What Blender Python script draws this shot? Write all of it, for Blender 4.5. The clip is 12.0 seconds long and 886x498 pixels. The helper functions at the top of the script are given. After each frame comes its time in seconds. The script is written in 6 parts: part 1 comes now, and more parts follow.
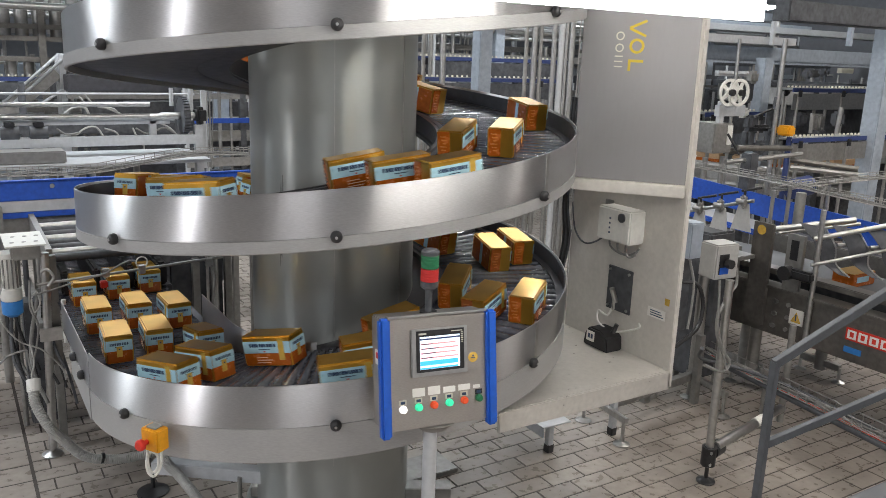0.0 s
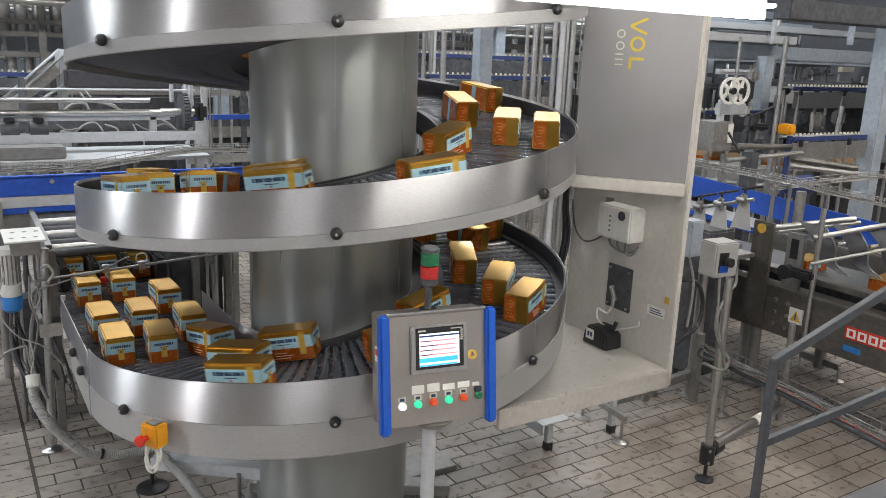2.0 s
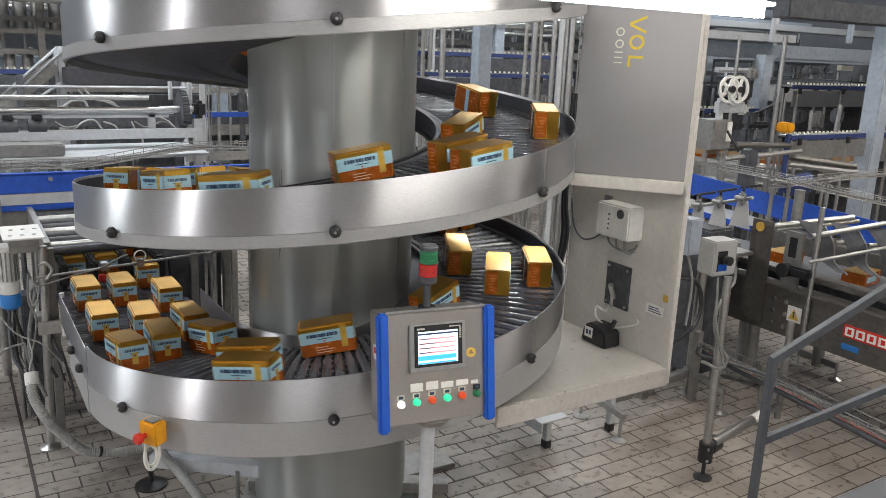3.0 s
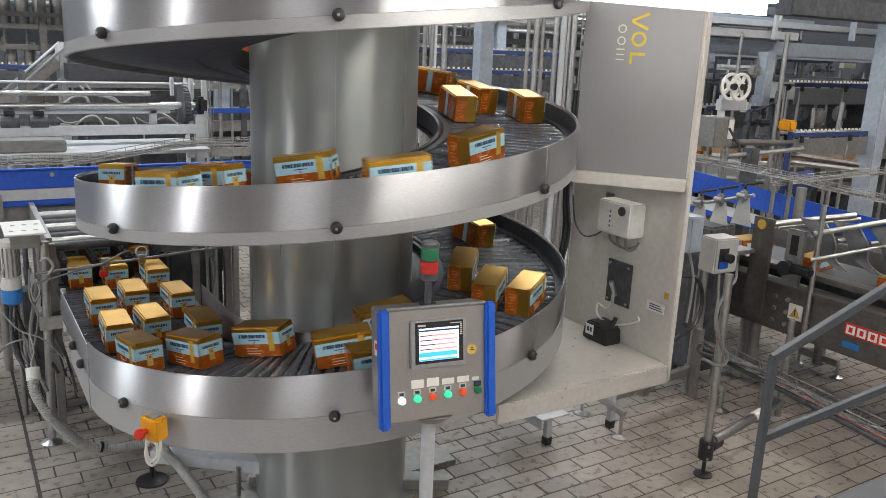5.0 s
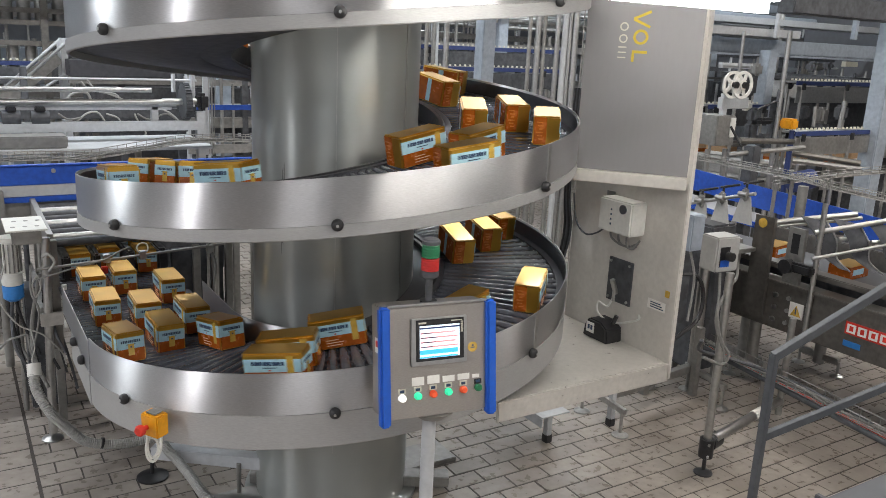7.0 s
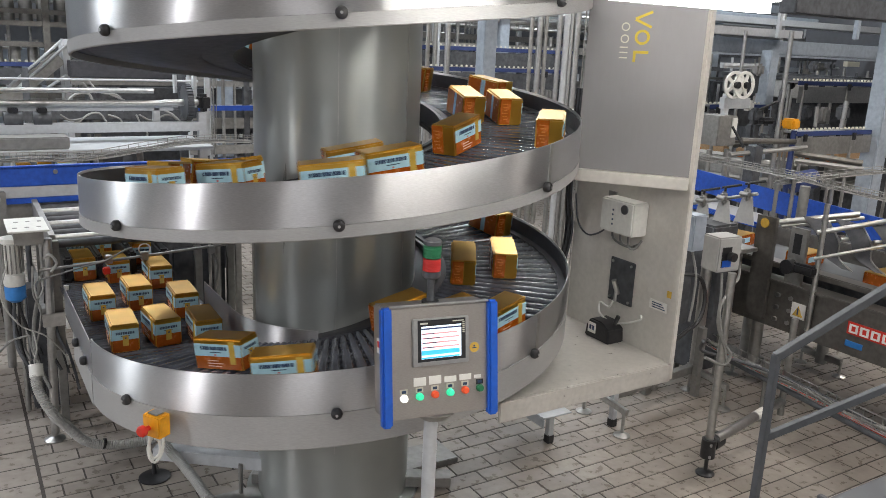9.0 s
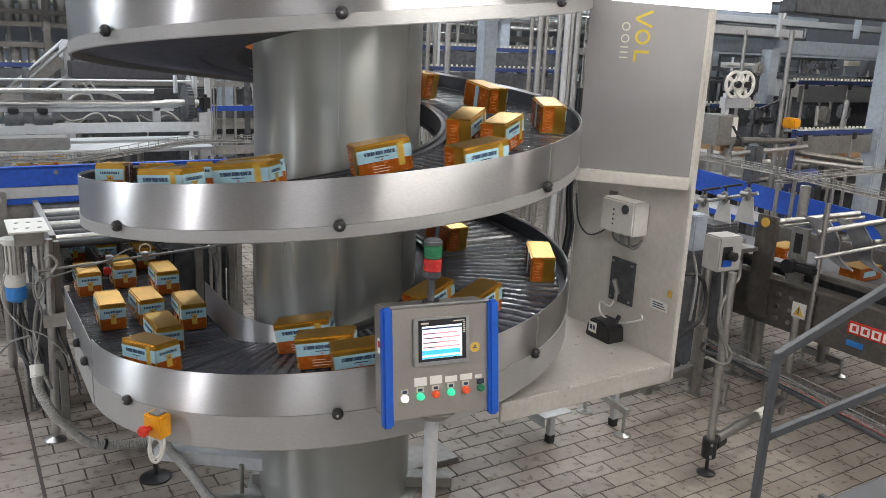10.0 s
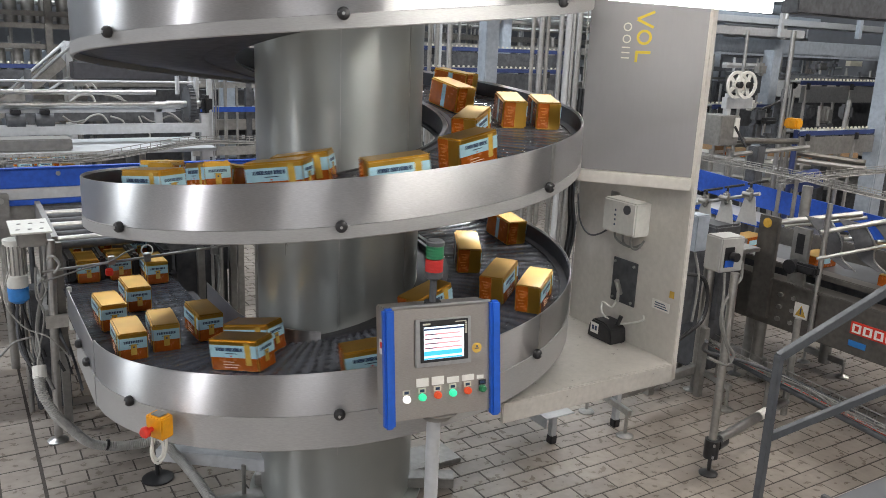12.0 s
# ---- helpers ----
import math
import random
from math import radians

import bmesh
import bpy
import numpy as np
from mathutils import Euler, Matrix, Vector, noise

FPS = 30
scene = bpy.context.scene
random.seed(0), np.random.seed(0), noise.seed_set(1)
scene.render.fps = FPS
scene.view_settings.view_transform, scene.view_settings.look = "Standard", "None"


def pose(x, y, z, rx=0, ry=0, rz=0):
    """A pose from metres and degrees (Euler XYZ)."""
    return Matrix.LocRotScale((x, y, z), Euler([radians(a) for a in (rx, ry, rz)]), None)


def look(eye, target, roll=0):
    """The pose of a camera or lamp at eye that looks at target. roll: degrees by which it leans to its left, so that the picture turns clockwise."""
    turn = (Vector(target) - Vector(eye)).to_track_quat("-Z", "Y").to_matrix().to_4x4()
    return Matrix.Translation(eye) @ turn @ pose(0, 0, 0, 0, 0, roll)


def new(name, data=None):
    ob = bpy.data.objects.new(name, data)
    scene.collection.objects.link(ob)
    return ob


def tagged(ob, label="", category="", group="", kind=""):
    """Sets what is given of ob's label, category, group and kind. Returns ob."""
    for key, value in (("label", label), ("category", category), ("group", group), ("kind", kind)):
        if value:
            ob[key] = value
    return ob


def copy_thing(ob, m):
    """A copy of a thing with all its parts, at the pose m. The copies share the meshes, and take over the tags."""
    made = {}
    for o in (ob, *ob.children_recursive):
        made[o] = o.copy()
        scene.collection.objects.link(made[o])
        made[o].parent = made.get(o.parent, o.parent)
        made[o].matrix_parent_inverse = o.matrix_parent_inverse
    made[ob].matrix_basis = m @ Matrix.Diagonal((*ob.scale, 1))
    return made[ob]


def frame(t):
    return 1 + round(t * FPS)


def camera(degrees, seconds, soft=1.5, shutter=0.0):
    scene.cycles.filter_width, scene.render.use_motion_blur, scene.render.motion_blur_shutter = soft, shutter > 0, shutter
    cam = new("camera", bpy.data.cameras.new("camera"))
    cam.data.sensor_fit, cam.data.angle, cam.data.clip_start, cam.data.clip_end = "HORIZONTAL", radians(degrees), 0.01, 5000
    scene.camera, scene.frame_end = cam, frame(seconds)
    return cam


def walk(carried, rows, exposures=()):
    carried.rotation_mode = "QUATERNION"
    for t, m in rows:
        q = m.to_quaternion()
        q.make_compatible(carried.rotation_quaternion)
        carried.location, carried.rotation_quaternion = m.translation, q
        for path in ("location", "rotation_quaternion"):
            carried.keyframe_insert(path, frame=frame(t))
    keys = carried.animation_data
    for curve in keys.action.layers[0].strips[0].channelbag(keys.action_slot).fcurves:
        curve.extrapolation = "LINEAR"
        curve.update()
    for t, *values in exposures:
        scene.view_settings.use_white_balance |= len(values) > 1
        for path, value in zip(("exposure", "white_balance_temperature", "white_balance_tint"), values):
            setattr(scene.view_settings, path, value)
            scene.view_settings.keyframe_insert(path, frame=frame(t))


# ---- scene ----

# ---------------------------------------------------------------- camera
cam = camera(57.6, 12.0, soft=0.8, shutter=0.5)
EYE = Vector((-1.660, -3.729, 2.407))
# seconds, tilt down, lean, heading to the right of +y (degrees)
TURNS = [
    (0, 13.586, 2.016, 31.955),
    (0.5, 13.577, 2.050, 32.000),
    (1, 13.650, 2.105, 32.027),
    (1.5, 13.726, 2.178, 32.028),
    (2, 13.777, 2.244, 31.972),
    (2.5, 13.796, 2.298, 31.971),
    (3, 13.919, 2.339, 32.065),
    (5, 14.153, 2.484, 31.987),
    (5.5, 14.200, 2.529, 32.028),
    (6, 14.248, 2.555, 32.012),
    (6.5, 14.294, 2.615, 31.955),
    (7, 14.337, 2.663, 31.927),
    (9, 14.310, 2.580, 31.806),
    (9.5, 14.323, 2.562, 31.747),
    (10, 14.316, 2.488, 31.765),
    (10.5, 14.323, 2.429, 31.767),
    (11, 14.311, 2.359, 31.677),
    (11.5, 14.299, 2.394, 31.613),
    (12, 14.273, 2.408, 31.631),
]


def aim(tilt, lean, heading):
    t, h = radians(tilt), radians(heading)
    way = Vector((math.sin(h) * math.cos(t), math.cos(h) * math.cos(t), -math.sin(t)))
    return look(EYE, EYE + way, lean)


walk(cam, [(t, aim(a, b, c)) for t, a, b, c in TURNS], exposures=[(0.0, 0.0), (12.0, 0.0)])

# ---------------------------------------------------------------- light
world = bpy.data.worlds.new("hall_air")
world.use_nodes = True
world.node_tree.nodes["Background"].inputs[0].default_value = (0.75, 0.82, 0.9, 1)
world.node_tree.nodes["Background"].inputs[1].default_value = 0.25
scene.world = world
LAMP_POWER = 166.0
TUBE_GLOW = 14.0
NEAR_TUBE_GLOW = 15.0
# tubes added under the ceiling, out of view: x, y of each lamp's middle
HALL_LAMPS = [(-9.0, -0.7), (-13.0, -0.7), (-4.2, 4.6), (-9.0, 6.0), (0.9, -5.5), (-5.5, -6.5), (9.0, -5.5), (0.2, -0.6), (4.6, -0.6), (9.0, -0.6), (0.2, 4.4), (4.6, 4.4),
              (9.0, 4.4), (0.2, 9.4), (9.0, 9.4), (2.9, -4.0)]
LAMP_Z = 5.2

# ---------------------------------------------------------------- materials


def nodes_of(name):
    m = bpy.data.materials.new(name)
    m.use_nodes = True
    t = m.node_tree
    return m, t, t.nodes["Principled BSDF"]


def rough_mat(name, colour, rough=0.5, metal=0.0, grain=30.0, amount=0.12, stain=3.0, stain_amount=0.2,
              bump=0.15, stretch=(1, 1, 1), rough_var=0.15, coat=0.0, dirt=None, per_object=0.0, bump_dist=0.002, spread=False):
    """A surface with grain and stains in object space, at two scales."""
    m, t, p = nodes_of(name)
    n, l = t.nodes, t.links
    tc = n.new("ShaderNodeTexCoord")
    mp = n.new("ShaderNodeMapping")
    mp.inputs["Scale"].default_value = stretch
    place = tc.outputs["Object"]
    if spread:  # like pieces on one mesh take their own patch of the pattern
        own = n.new("ShaderNodeObjectInfo")
        add = n.new("ShaderNodeVectorMath")
        l.new(place, add.inputs[0])
        l.new(own.outputs["Location"], add.inputs[1])
        place = add.outputs[0]
    l.new(place, mp.inputs["Vector"])
    a = n.new("ShaderNodeTexNoise")
    a.inputs["Scale"].default_value, a.inputs["Detail"].default_value = grain, 4
    l.new(mp.outputs[0], a.inputs["Vector"])
    b = n.new("ShaderNodeTexNoise")
    b.inputs["Scale"].default_value, b.inputs["Detail"].default_value = stain, 5
    l.new(place, b.inputs["Vector"])
    dark = tuple(c * (1 - amount * 2) for c in colour)
    light = tuple(min(1, c * (1 + amount)) for c in colour)
    ra = n.new("ShaderNodeValToRGB")
    ra.color_ramp.elements[0].position, ra.color_ramp.elements[1].position = 0.3, 0.7
    ra.color_ramp.elements[0].color, ra.color_ramp.elements[1].color = (*dark, 1), (*light, 1)
    l.new(a.outputs["Fac"], ra.inputs[0])
    rb = n.new("ShaderNodeValToRGB")
    rb.color_ramp.elements[0].position, rb.color_ramp.elements[1].position = 0.45, 0.75
    rb.color_ramp.elements[0].color = (0, 0, 0, 1)
    rb.color_ramp.elements[1].color = (stain_amount, stain_amount, stain_amount, 1)
    l.new(b.outputs["Fac"], rb.inputs[0])
    mix = n.new("ShaderNodeMix")
    mix.data_type = "RGBA"
    d = dirt or tuple(c * 0.45 for c in colour)
    mix.inputs["B"].default_value = (*d, 1)
    l.new(rb.outputs[0], mix.inputs["Factor"])
    l.new(ra.outputs[0], mix.inputs["A"])
    out = mix.outputs["Result"]
    if per_object:
        oi = n.new("ShaderNodeObjectInfo")
        mr = n.new("ShaderNodeMapRange")
        mr.inputs["To Min"].default_value, mr.inputs["To Max"].default_value = 1 - per_object, 1 + per_object
        l.new(oi.outputs["Random"], mr.inputs[0])
        hsv = n.new("ShaderNodeHueSaturation")
        l.new(mr.outputs[0], hsv.inputs["Value"])
        l.new(out, hsv.inputs["Color"])
        out = hsv.outputs[0]
    l.new(out, p.inputs["Base Color"])
    rr = n.new("ShaderNodeMapRange")
    rr.inputs["To Min"].default_value = max(0.03, rough - rough_var)
    rr.inputs["To Max"].default_value = min(1, rough + rough_var)
    l.new(a.outputs["Fac"], rr.inputs[0])
    l.new(rr.outputs[0], p.inputs["Roughness"])
    p.inputs["Metallic"].default_value = metal
    p.inputs["Coat Weight"].default_value = coat
    if bump:
        bu = n.new("ShaderNodeBump")
        bu.inputs["Strength"].default_value, bu.inputs["Distance"].default_value = bump, bump_dist
        l.new(a.outputs["Fac"], bu.inputs["Height"])
        l.new(bu.outputs[0], p.inputs["Normal"])
    return m


def glow_mat(name, colour, power):
    m, t, p = nodes_of(name)
    p.inputs["Base Color"].default_value = (*colour, 1)
    p.inputs["Emission Color"].default_value = (*colour, 1)
    p.inputs["Emission Strength"].default_value = power
    return m




def brushed(m, amount):
    """Brushed lengthwise round the column: the gloss spreads up and down."""
    t = m.node_tree
    p = t.nodes["Principled BSDF"]
    c = t.nodes.new("ShaderNodeCombineXYZ")
    c.inputs[2].default_value = 1.0
    t.links.new(c.outputs[0], p.inputs["Tangent"])
    p.inputs["Anisotropic"].default_value = amount
    return m


RAIL = brushed(rough_mat("brushed_stainless", (0.58, 0.58, 0.585), 0.40, 0.94, 60, 0.07, 2.0, 0.28, 0.03, (1, 1, 14), 0.08), 1.0)
FLANGE = brushed(rough_mat("satin_stainless_flange", (0.40, 0.40, 0.395), 0.48, 0.35, 50, 0.05, 3, 0.2, 0.03, (1, 1, 6), 0.06), 0.5)
STEEL = rough_mat("stainless", (0.5, 0.5, 0.49), 0.36, 1.0, 40, 0.08, 4, 0.25, 0.05)
DULL = rough_mat("dull_steel", (0.36, 0.355, 0.34), 0.5, 0.8, 25, 0.1, 5, 0.35, 0.08)
PANELSTEEL = rough_mat("panel_stainless", (0.42, 0.39, 0.36), 0.40, 0.8, 70, 0.07, 6, 0.2, 0.05, (1, 1, 8))
COLUMN = brushed(rough_mat("column_steel", (0.38, 0.40, 0.385), 0.30, 0.5, 8, 0.02, 2.5, 0.25, 0.0, (1, 1, 0.04), 0.05), 0.9)
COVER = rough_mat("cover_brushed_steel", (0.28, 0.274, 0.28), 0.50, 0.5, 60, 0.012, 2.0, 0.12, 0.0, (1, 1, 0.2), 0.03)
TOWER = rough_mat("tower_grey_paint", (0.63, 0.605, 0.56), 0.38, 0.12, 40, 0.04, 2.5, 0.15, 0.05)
SHELFSTEEL = rough_mat("shelf_sheet_steel", (0.60, 0.58, 0.54), 0.34, 0.3, 40, 0.05, 2.5, 0.2, 0.03)
# dark surroundings mirrored inside the outer rail, put into a colour
RAILDARK = rough_mat("dark_rail_reflection", (0.055, 0.06, 0.072), 0.35, 0.3, 30, 0.1, 5, 0.3, 0.05)
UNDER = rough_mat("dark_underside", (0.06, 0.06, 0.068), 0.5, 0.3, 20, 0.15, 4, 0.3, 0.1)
SLAT = rough_mat("belt_slat", (0.088, 0.095, 0.115), 0.25, 0.0, 40, 0.10, 9, 0.4, 0.03, (1, 1, 1), 0.06, coat=0.3, per_object=0.2)
BLACK = rough_mat("black_plastic", (0.02, 0.02, 0.022), 0.4, 0.0, 60, 0.2, 8, 0.2, 0.1)
BOXGREY = rough_mat("light_grey_plastic", (0.40, 0.40, 0.385), 0.42, 0.0, 40, 0.04, 6, 0.15, 0.05)
WHITE = rough_mat("white_plastic", (0.72, 0.72, 0.68), 0.4, 0.0, 40, 0.04, 6, 0.12, 0.05)
WHITEPAINT = rough_mat("white_frame_paint", (0.52, 0.54, 0.56), 0.4, 0.1, 30, 0.05, 3, 0.3, 0.06)
GREYBLUE = rough_mat("blue_grey_beam_paint", (0.36, 0.41, 0.47), 0.5, 0.1, 20, 0.08, 3, 0.3, 0.08)
WARMSTEEL = rough_mat("worn_dark_steel", (0.20, 0.19, 0.175), 0.42, 0.75, 25, 0.12, 5, 0.4, 0.08)
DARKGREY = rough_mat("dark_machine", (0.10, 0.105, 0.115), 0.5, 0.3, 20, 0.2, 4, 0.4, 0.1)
HANDRAIL = rough_mat("handrail_paint", (0.075, 0.082, 0.092), 0.45, 0.1, 40, 0.1, 6, 0.3, 0.08)
BLUE = rough_mat("blue_belt_side", (0.02, 0.09, 0.48), 0.4, 0.0, 30, 0.1, 5, 0.25, 0.05)
BLUESTRIP = rough_mat("blue_edge_strip", (0.012, 0.10, 0.52), 0.35, 0.0, 40, 0.06, 8, 0.12, 0.04)
DARKBLUE = rough_mat("dark_blue_rail", (0.03, 0.05, 0.16), 0.5, 0.0, 40, 0.1, 6, 0.3, 0.05)
YELLOW = rough_mat("safety_yellow", (0.75, 0.33, 0.01), 0.4, 0.0, 40, 0.06, 8, 0.15, 0.05)
RED = rough_mat("button_red", (0.62, 0.03, 0.015), 0.35, 0.0, 40, 0.05, 8, 0.1, 0.03)
TILE = rough_mat("floor_tile", (0.315, 0.282, 0.25), 0.32, 0.0, 18, 0.10, 1.3, 0.7, 0.10, per_object=0.14, rough_var=0.2, dirt=(0.13, 0.106, 0.086), spread=True)
GROUT = rough_mat("grout", (0.07, 0.06, 0.052), 0.8, 0.0, 60, 0.2, 4, 0.4, 0.2)
# pale colour of the unseen walls, added to brighten the rails' reflections
BOUNCEWALL = rough_mat("pale_bounce_wall", (0.60, 0.63, 0.66), 0.6, 0.0, 10, 0.05, 0.8, 0.2, 0.1)
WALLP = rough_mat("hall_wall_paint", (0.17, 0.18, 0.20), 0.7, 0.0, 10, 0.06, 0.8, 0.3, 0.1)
CEIL = rough_mat("hall_ceiling", (0.4, 0.41, 0.42), 0.8, 0.0, 10, 0.08, 0.7, 0.3, 0.1)
FILM = rough_mat("amber_film_board", (0.68, 0.39, 0.06), 0.30, 0.85, 5, 0.12, 4, 0.35, 0.010, (1, 1, 1), 0.07, 0.10, dirt=(0.52, 0.25, 0.025), per_object=0.14, bump_dist=0.006)
ORANGE = rough_mat("orange_print", (0.46, 0.115, 0.012), 0.25, 0.1, 30, 0.12, 12, 0.35, 0.3, (1, 1, 1), 0.1, 0.3, dirt=(0.35, 0.07, 0.01), per_object=0.10)
TAPE = rough_mat("yellow_tape", (0.80, 0.52, 0.10), 0.2, 0.2, 40, 0.08, 10, 0.2, 0.2, (1, 1, 1), 0.08, 0.5)
PALEORANGE = rough_mat("light_orange_print", (0.62, 0.22, 0.04), 0.3, 0.0, 30, 0.1, 12, 0.2, 0.1)
LABEL = rough_mat("pale_blue_label", (0.42, 0.66, 0.74), 0.3, 0.0, 40, 0.05, 10, 0.15, 0.15, (1, 1, 1), 0.08, 0.4)
INK = rough_mat("dark_ink", (0.03, 0.06, 0.12), 0.4, 0.0, 40, 0.1, 10, 0.1, 0.0)
PALEINK = rough_mat("pale_ink", (0.85, 0.62, 0.42), 0.4, 0.0, 40, 0.1, 10, 0.1, 0.0)
GREYINK = rough_mat("grey_ink", (0.62, 0.60, 0.50), 0.4, 0.0, 40, 0.05, 10, 0.1, 0.0)
YELLOWINK = rough_mat("yellow_ink", (0.62, 0.44, 0.02), 0.4, 0.0, 40, 0.05, 10, 0.1, 0.0)
PAPER = rough_mat("paper_label", (0.78, 0.77, 0.73), 0.5, 0.0, 40, 0.03, 10, 0.1, 0.0)
HOSE = rough_mat("grey_hose", (0.42, 0.42, 0.40), 0.5, 0.0, 40, 0.08, 8, 0.25, 0.1)
CABLE = rough_mat("grey_cable", (0.22, 0.22, 0.21), 0.5, 0.0, 60, 0.08, 8, 0.2, 0.05)
BLUEPAINT = rough_mat("bright_blue_paint", (0.03, 0.2, 0.55), 0.4, 0.0, 40, 0.06, 8, 0.2, 0.05)
CARDBOARD = rough_mat("brown_cardboard", (0.42, 0.27, 0.15), 0.7, 0.0, 40, 0.08, 6, 0.2, 0.1)
GREENLENS = glow_mat("green_lens", (0.012, 0.15, 0.06), 0.04)
REDLENS = glow_mat("red_lens", (0.40, 0.015, 0.012), 0.12)
LITGREEN = glow_mat("lit_green", (0.03, 0.55, 0.28), 1.0)
LITWHITE = glow_mat("lit_white", (0.9, 0.9, 0.88), 1.0)
LITRED = glow_mat("lit_red", (0.6, 0.07, 0.02), 0.35)
SCREEN = glow_mat("screen_white", (0.72, 0.82, 0.9), 0.75)
SCREENBLUE = glow_mat("screen_blue", (0.05, 0.45, 0.75), 0.8)
SCREENRED = glow_mat("screen_red", (0.75, 0.25, 0.25), 0.8)
TUBE = glow_mat("tube_light", (1.0, 0.98, 0.93), TUBE_GLOW)
NEARTUBE = glow_mat("near_tube_light", (1.0, 0.98, 0.94), NEAR_TUBE_GLOW)

# ---------------------------------------------------------------- mesh helpers


def part(name, bm, mat, parent=None, label="", smooth=False):
    """Links a bmesh as one mesh object under a thing or a part."""
    me = bpy.data.meshes.new(name)
    bmesh.ops.recalc_face_normals(bm, faces=bm.faces[:])
    if smooth:
        for f in bm.faces:
            f.smooth = True
    bm.to_mesh(me)
    bm.free()
    if smooth:
        me.set_sharp_from_angle(angle=radians(38))
    me.materials.append(mat)
    ob = new(name, me)
    ob.parent = parent
    if label:
        ob["label"] = label
    return ob


def thing(name, label, category, group="", kind="", at=None):
    ob = new(name)
    ob.empty_display_size = 0.05
    if at is not None:
        ob.matrix_basis = at
    return tagged(ob, label, category, group, kind)


def box(bm, x0, x1, y0, y1, z0, z1, bevel=0.0, m=None):
    g = bmesh.ops.create_cube(bm, size=1.0)
    vs = g["verts"]
    for v in vs:
        v.co = Vector((x0 + (v.co.x + 0.5) * (x1 - x0), y0 + (v.co.y + 0.5) * (y1 - y0), z0 + (v.co.z + 0.5) * (z1 - z0)))
    if bevel:
        es = list({e for v in vs for e in v.link_edges})
        r = bmesh.ops.bevel(bm, geom=es, offset=bevel, segments=2, affect="EDGES")
        vs = list(set(r["verts"]) | {v for v in vs if v.is_valid})
    if m is not None:
        bmesh.ops.transform(bm, matrix=m, verts=[v for v in vs if v.is_valid])
    return bm


def cyl(bm, a, b, r, r2=None, seg=16, caps=True):
    a, b = Vector(a), Vector(b)
    d = b - a
    m = Matrix.Translation((a + b) / 2) @ d.to_track_quat("Z", "Y").to_matrix().to_4x4()
    bmesh.ops.create_cone(bm, cap_ends=caps, segments=seg, radius1=r, radius2=r if r2 is None else r2, depth=d.length, matrix=m)
    return bm


def lathe(bm, profile, seg=24, m=None):
    rings = []
    for r, z in profile:
        rings.append([bm.verts.new((r * math.cos(k * 2 * math.pi / seg), r * math.sin(k * 2 * math.pi / seg), z)) for k in range(seg)])
    for a, b in zip(rings, rings[1:]):
        for k in range(seg):
            bm.faces.new((a[k], a[(k + 1) % seg], b[(k + 1) % seg], b[k]))
    for ring in (rings[0], rings[-1]):
        bm.faces.new(ring)
    if m is not None:
        bmesh.ops.transform(bm, matrix=m, verts=[v for ring in rings for v in ring])
    return bm


def smooth_path(pts, n=8):
    """A Catmull-Rom path through the points."""
    P = [Vector(q) for q in pts]
    P = [P[0] * 2 - P[1]] + P + [P[-1] * 2 - P[-2]]
    out = []
    for i in range(1, len(P) - 2):
        for k in range(n):
            t = k / n
            a, b, c, d = P[i - 1], P[i], P[i + 1], P[i + 2]
            out.append(0.5 * (2 * b + (c - a) * t + (2 * a - 5 * b + 4 * c - d) * t * t + (3 * b - a - 3 * c + d) * t ** 3))
    return out + [P[-2]]


def tube(bm, pts, r, seg=8, rfun=None):
    prev, up = None, Vector((0, 0, 1))
    n = len(pts)
    first = None
    for i, q in enumerate(pts):
        q = Vector(q)
        d = Vector(pts[min(i + 1, n - 1)]) - Vector(pts[max(i - 1, 0)])
        d.normalize()
        if abs(d.dot(up)) > 0.95:
            up = Vector((1, 0.3, 0))
        x = d.cross(up).normalized()
        y = d.cross(x)
        rr = r if rfun is None else rfun(i)
        ring = [bm.verts.new(q + x * rr * math.cos(k * 2 * math.pi / seg) + y * rr * math.sin(k * 2 * math.pi / seg)) for k in range(seg)]
        if prev:
            for k in range(seg):
                bm.faces.new((prev[k], prev[(k + 1) % seg], ring[(k + 1) % seg], ring[k]))
        else:
            first = ring
        prev = ring
    bm.faces.new(first)
    bm.faces.new(prev)
    return bm


# ---------------------------------------------------------------- the spiral's geometry
R_OUT, PITCH, Z_MID, TWIST = 1.20, 0.7425, 1.75, 24.0
DECK, RAIL_TOP, EXIT_ANGLE, EXIT_Z = 0.074, 0.173, -426.0, 0.932


def helix_z(deg):
    return max(Z_MID + PITCH * deg / 360.0, Z_MID + PITCH * EXIT_ANGLE / 360.0)


def helix(r, deg, dz=0.0):
    a = radians(deg - TWIST)
    return Vector((r * math.sin(a), -r * math.cos(a), helix_z(deg) + dz))


def helix_sheet(bm, profile, a0, a1, step=3.0):
    """Sweeps a closed profile of (radius, height) along the spiral."""
    n = max(2, int(round((a1 - a0) / step)) + 1)
    prev, first = None, None
    for i in range(n):
        d = a0 + (a1 - a0) * i / (n - 1)
        ring = [bm.verts.new(helix(r, d, z)) for r, z in profile]
        if prev:
            for k in range(len(ring)):
                j = (k + 1) % len(ring)
                bm.faces.new((prev[k], prev[j], ring[j], ring[k]))
        else:
            first = ring
        prev = ring
    bm.faces.new(first)
    bm.faces.new(prev[::-1])
    return bm


def B():
    return bmesh.new()

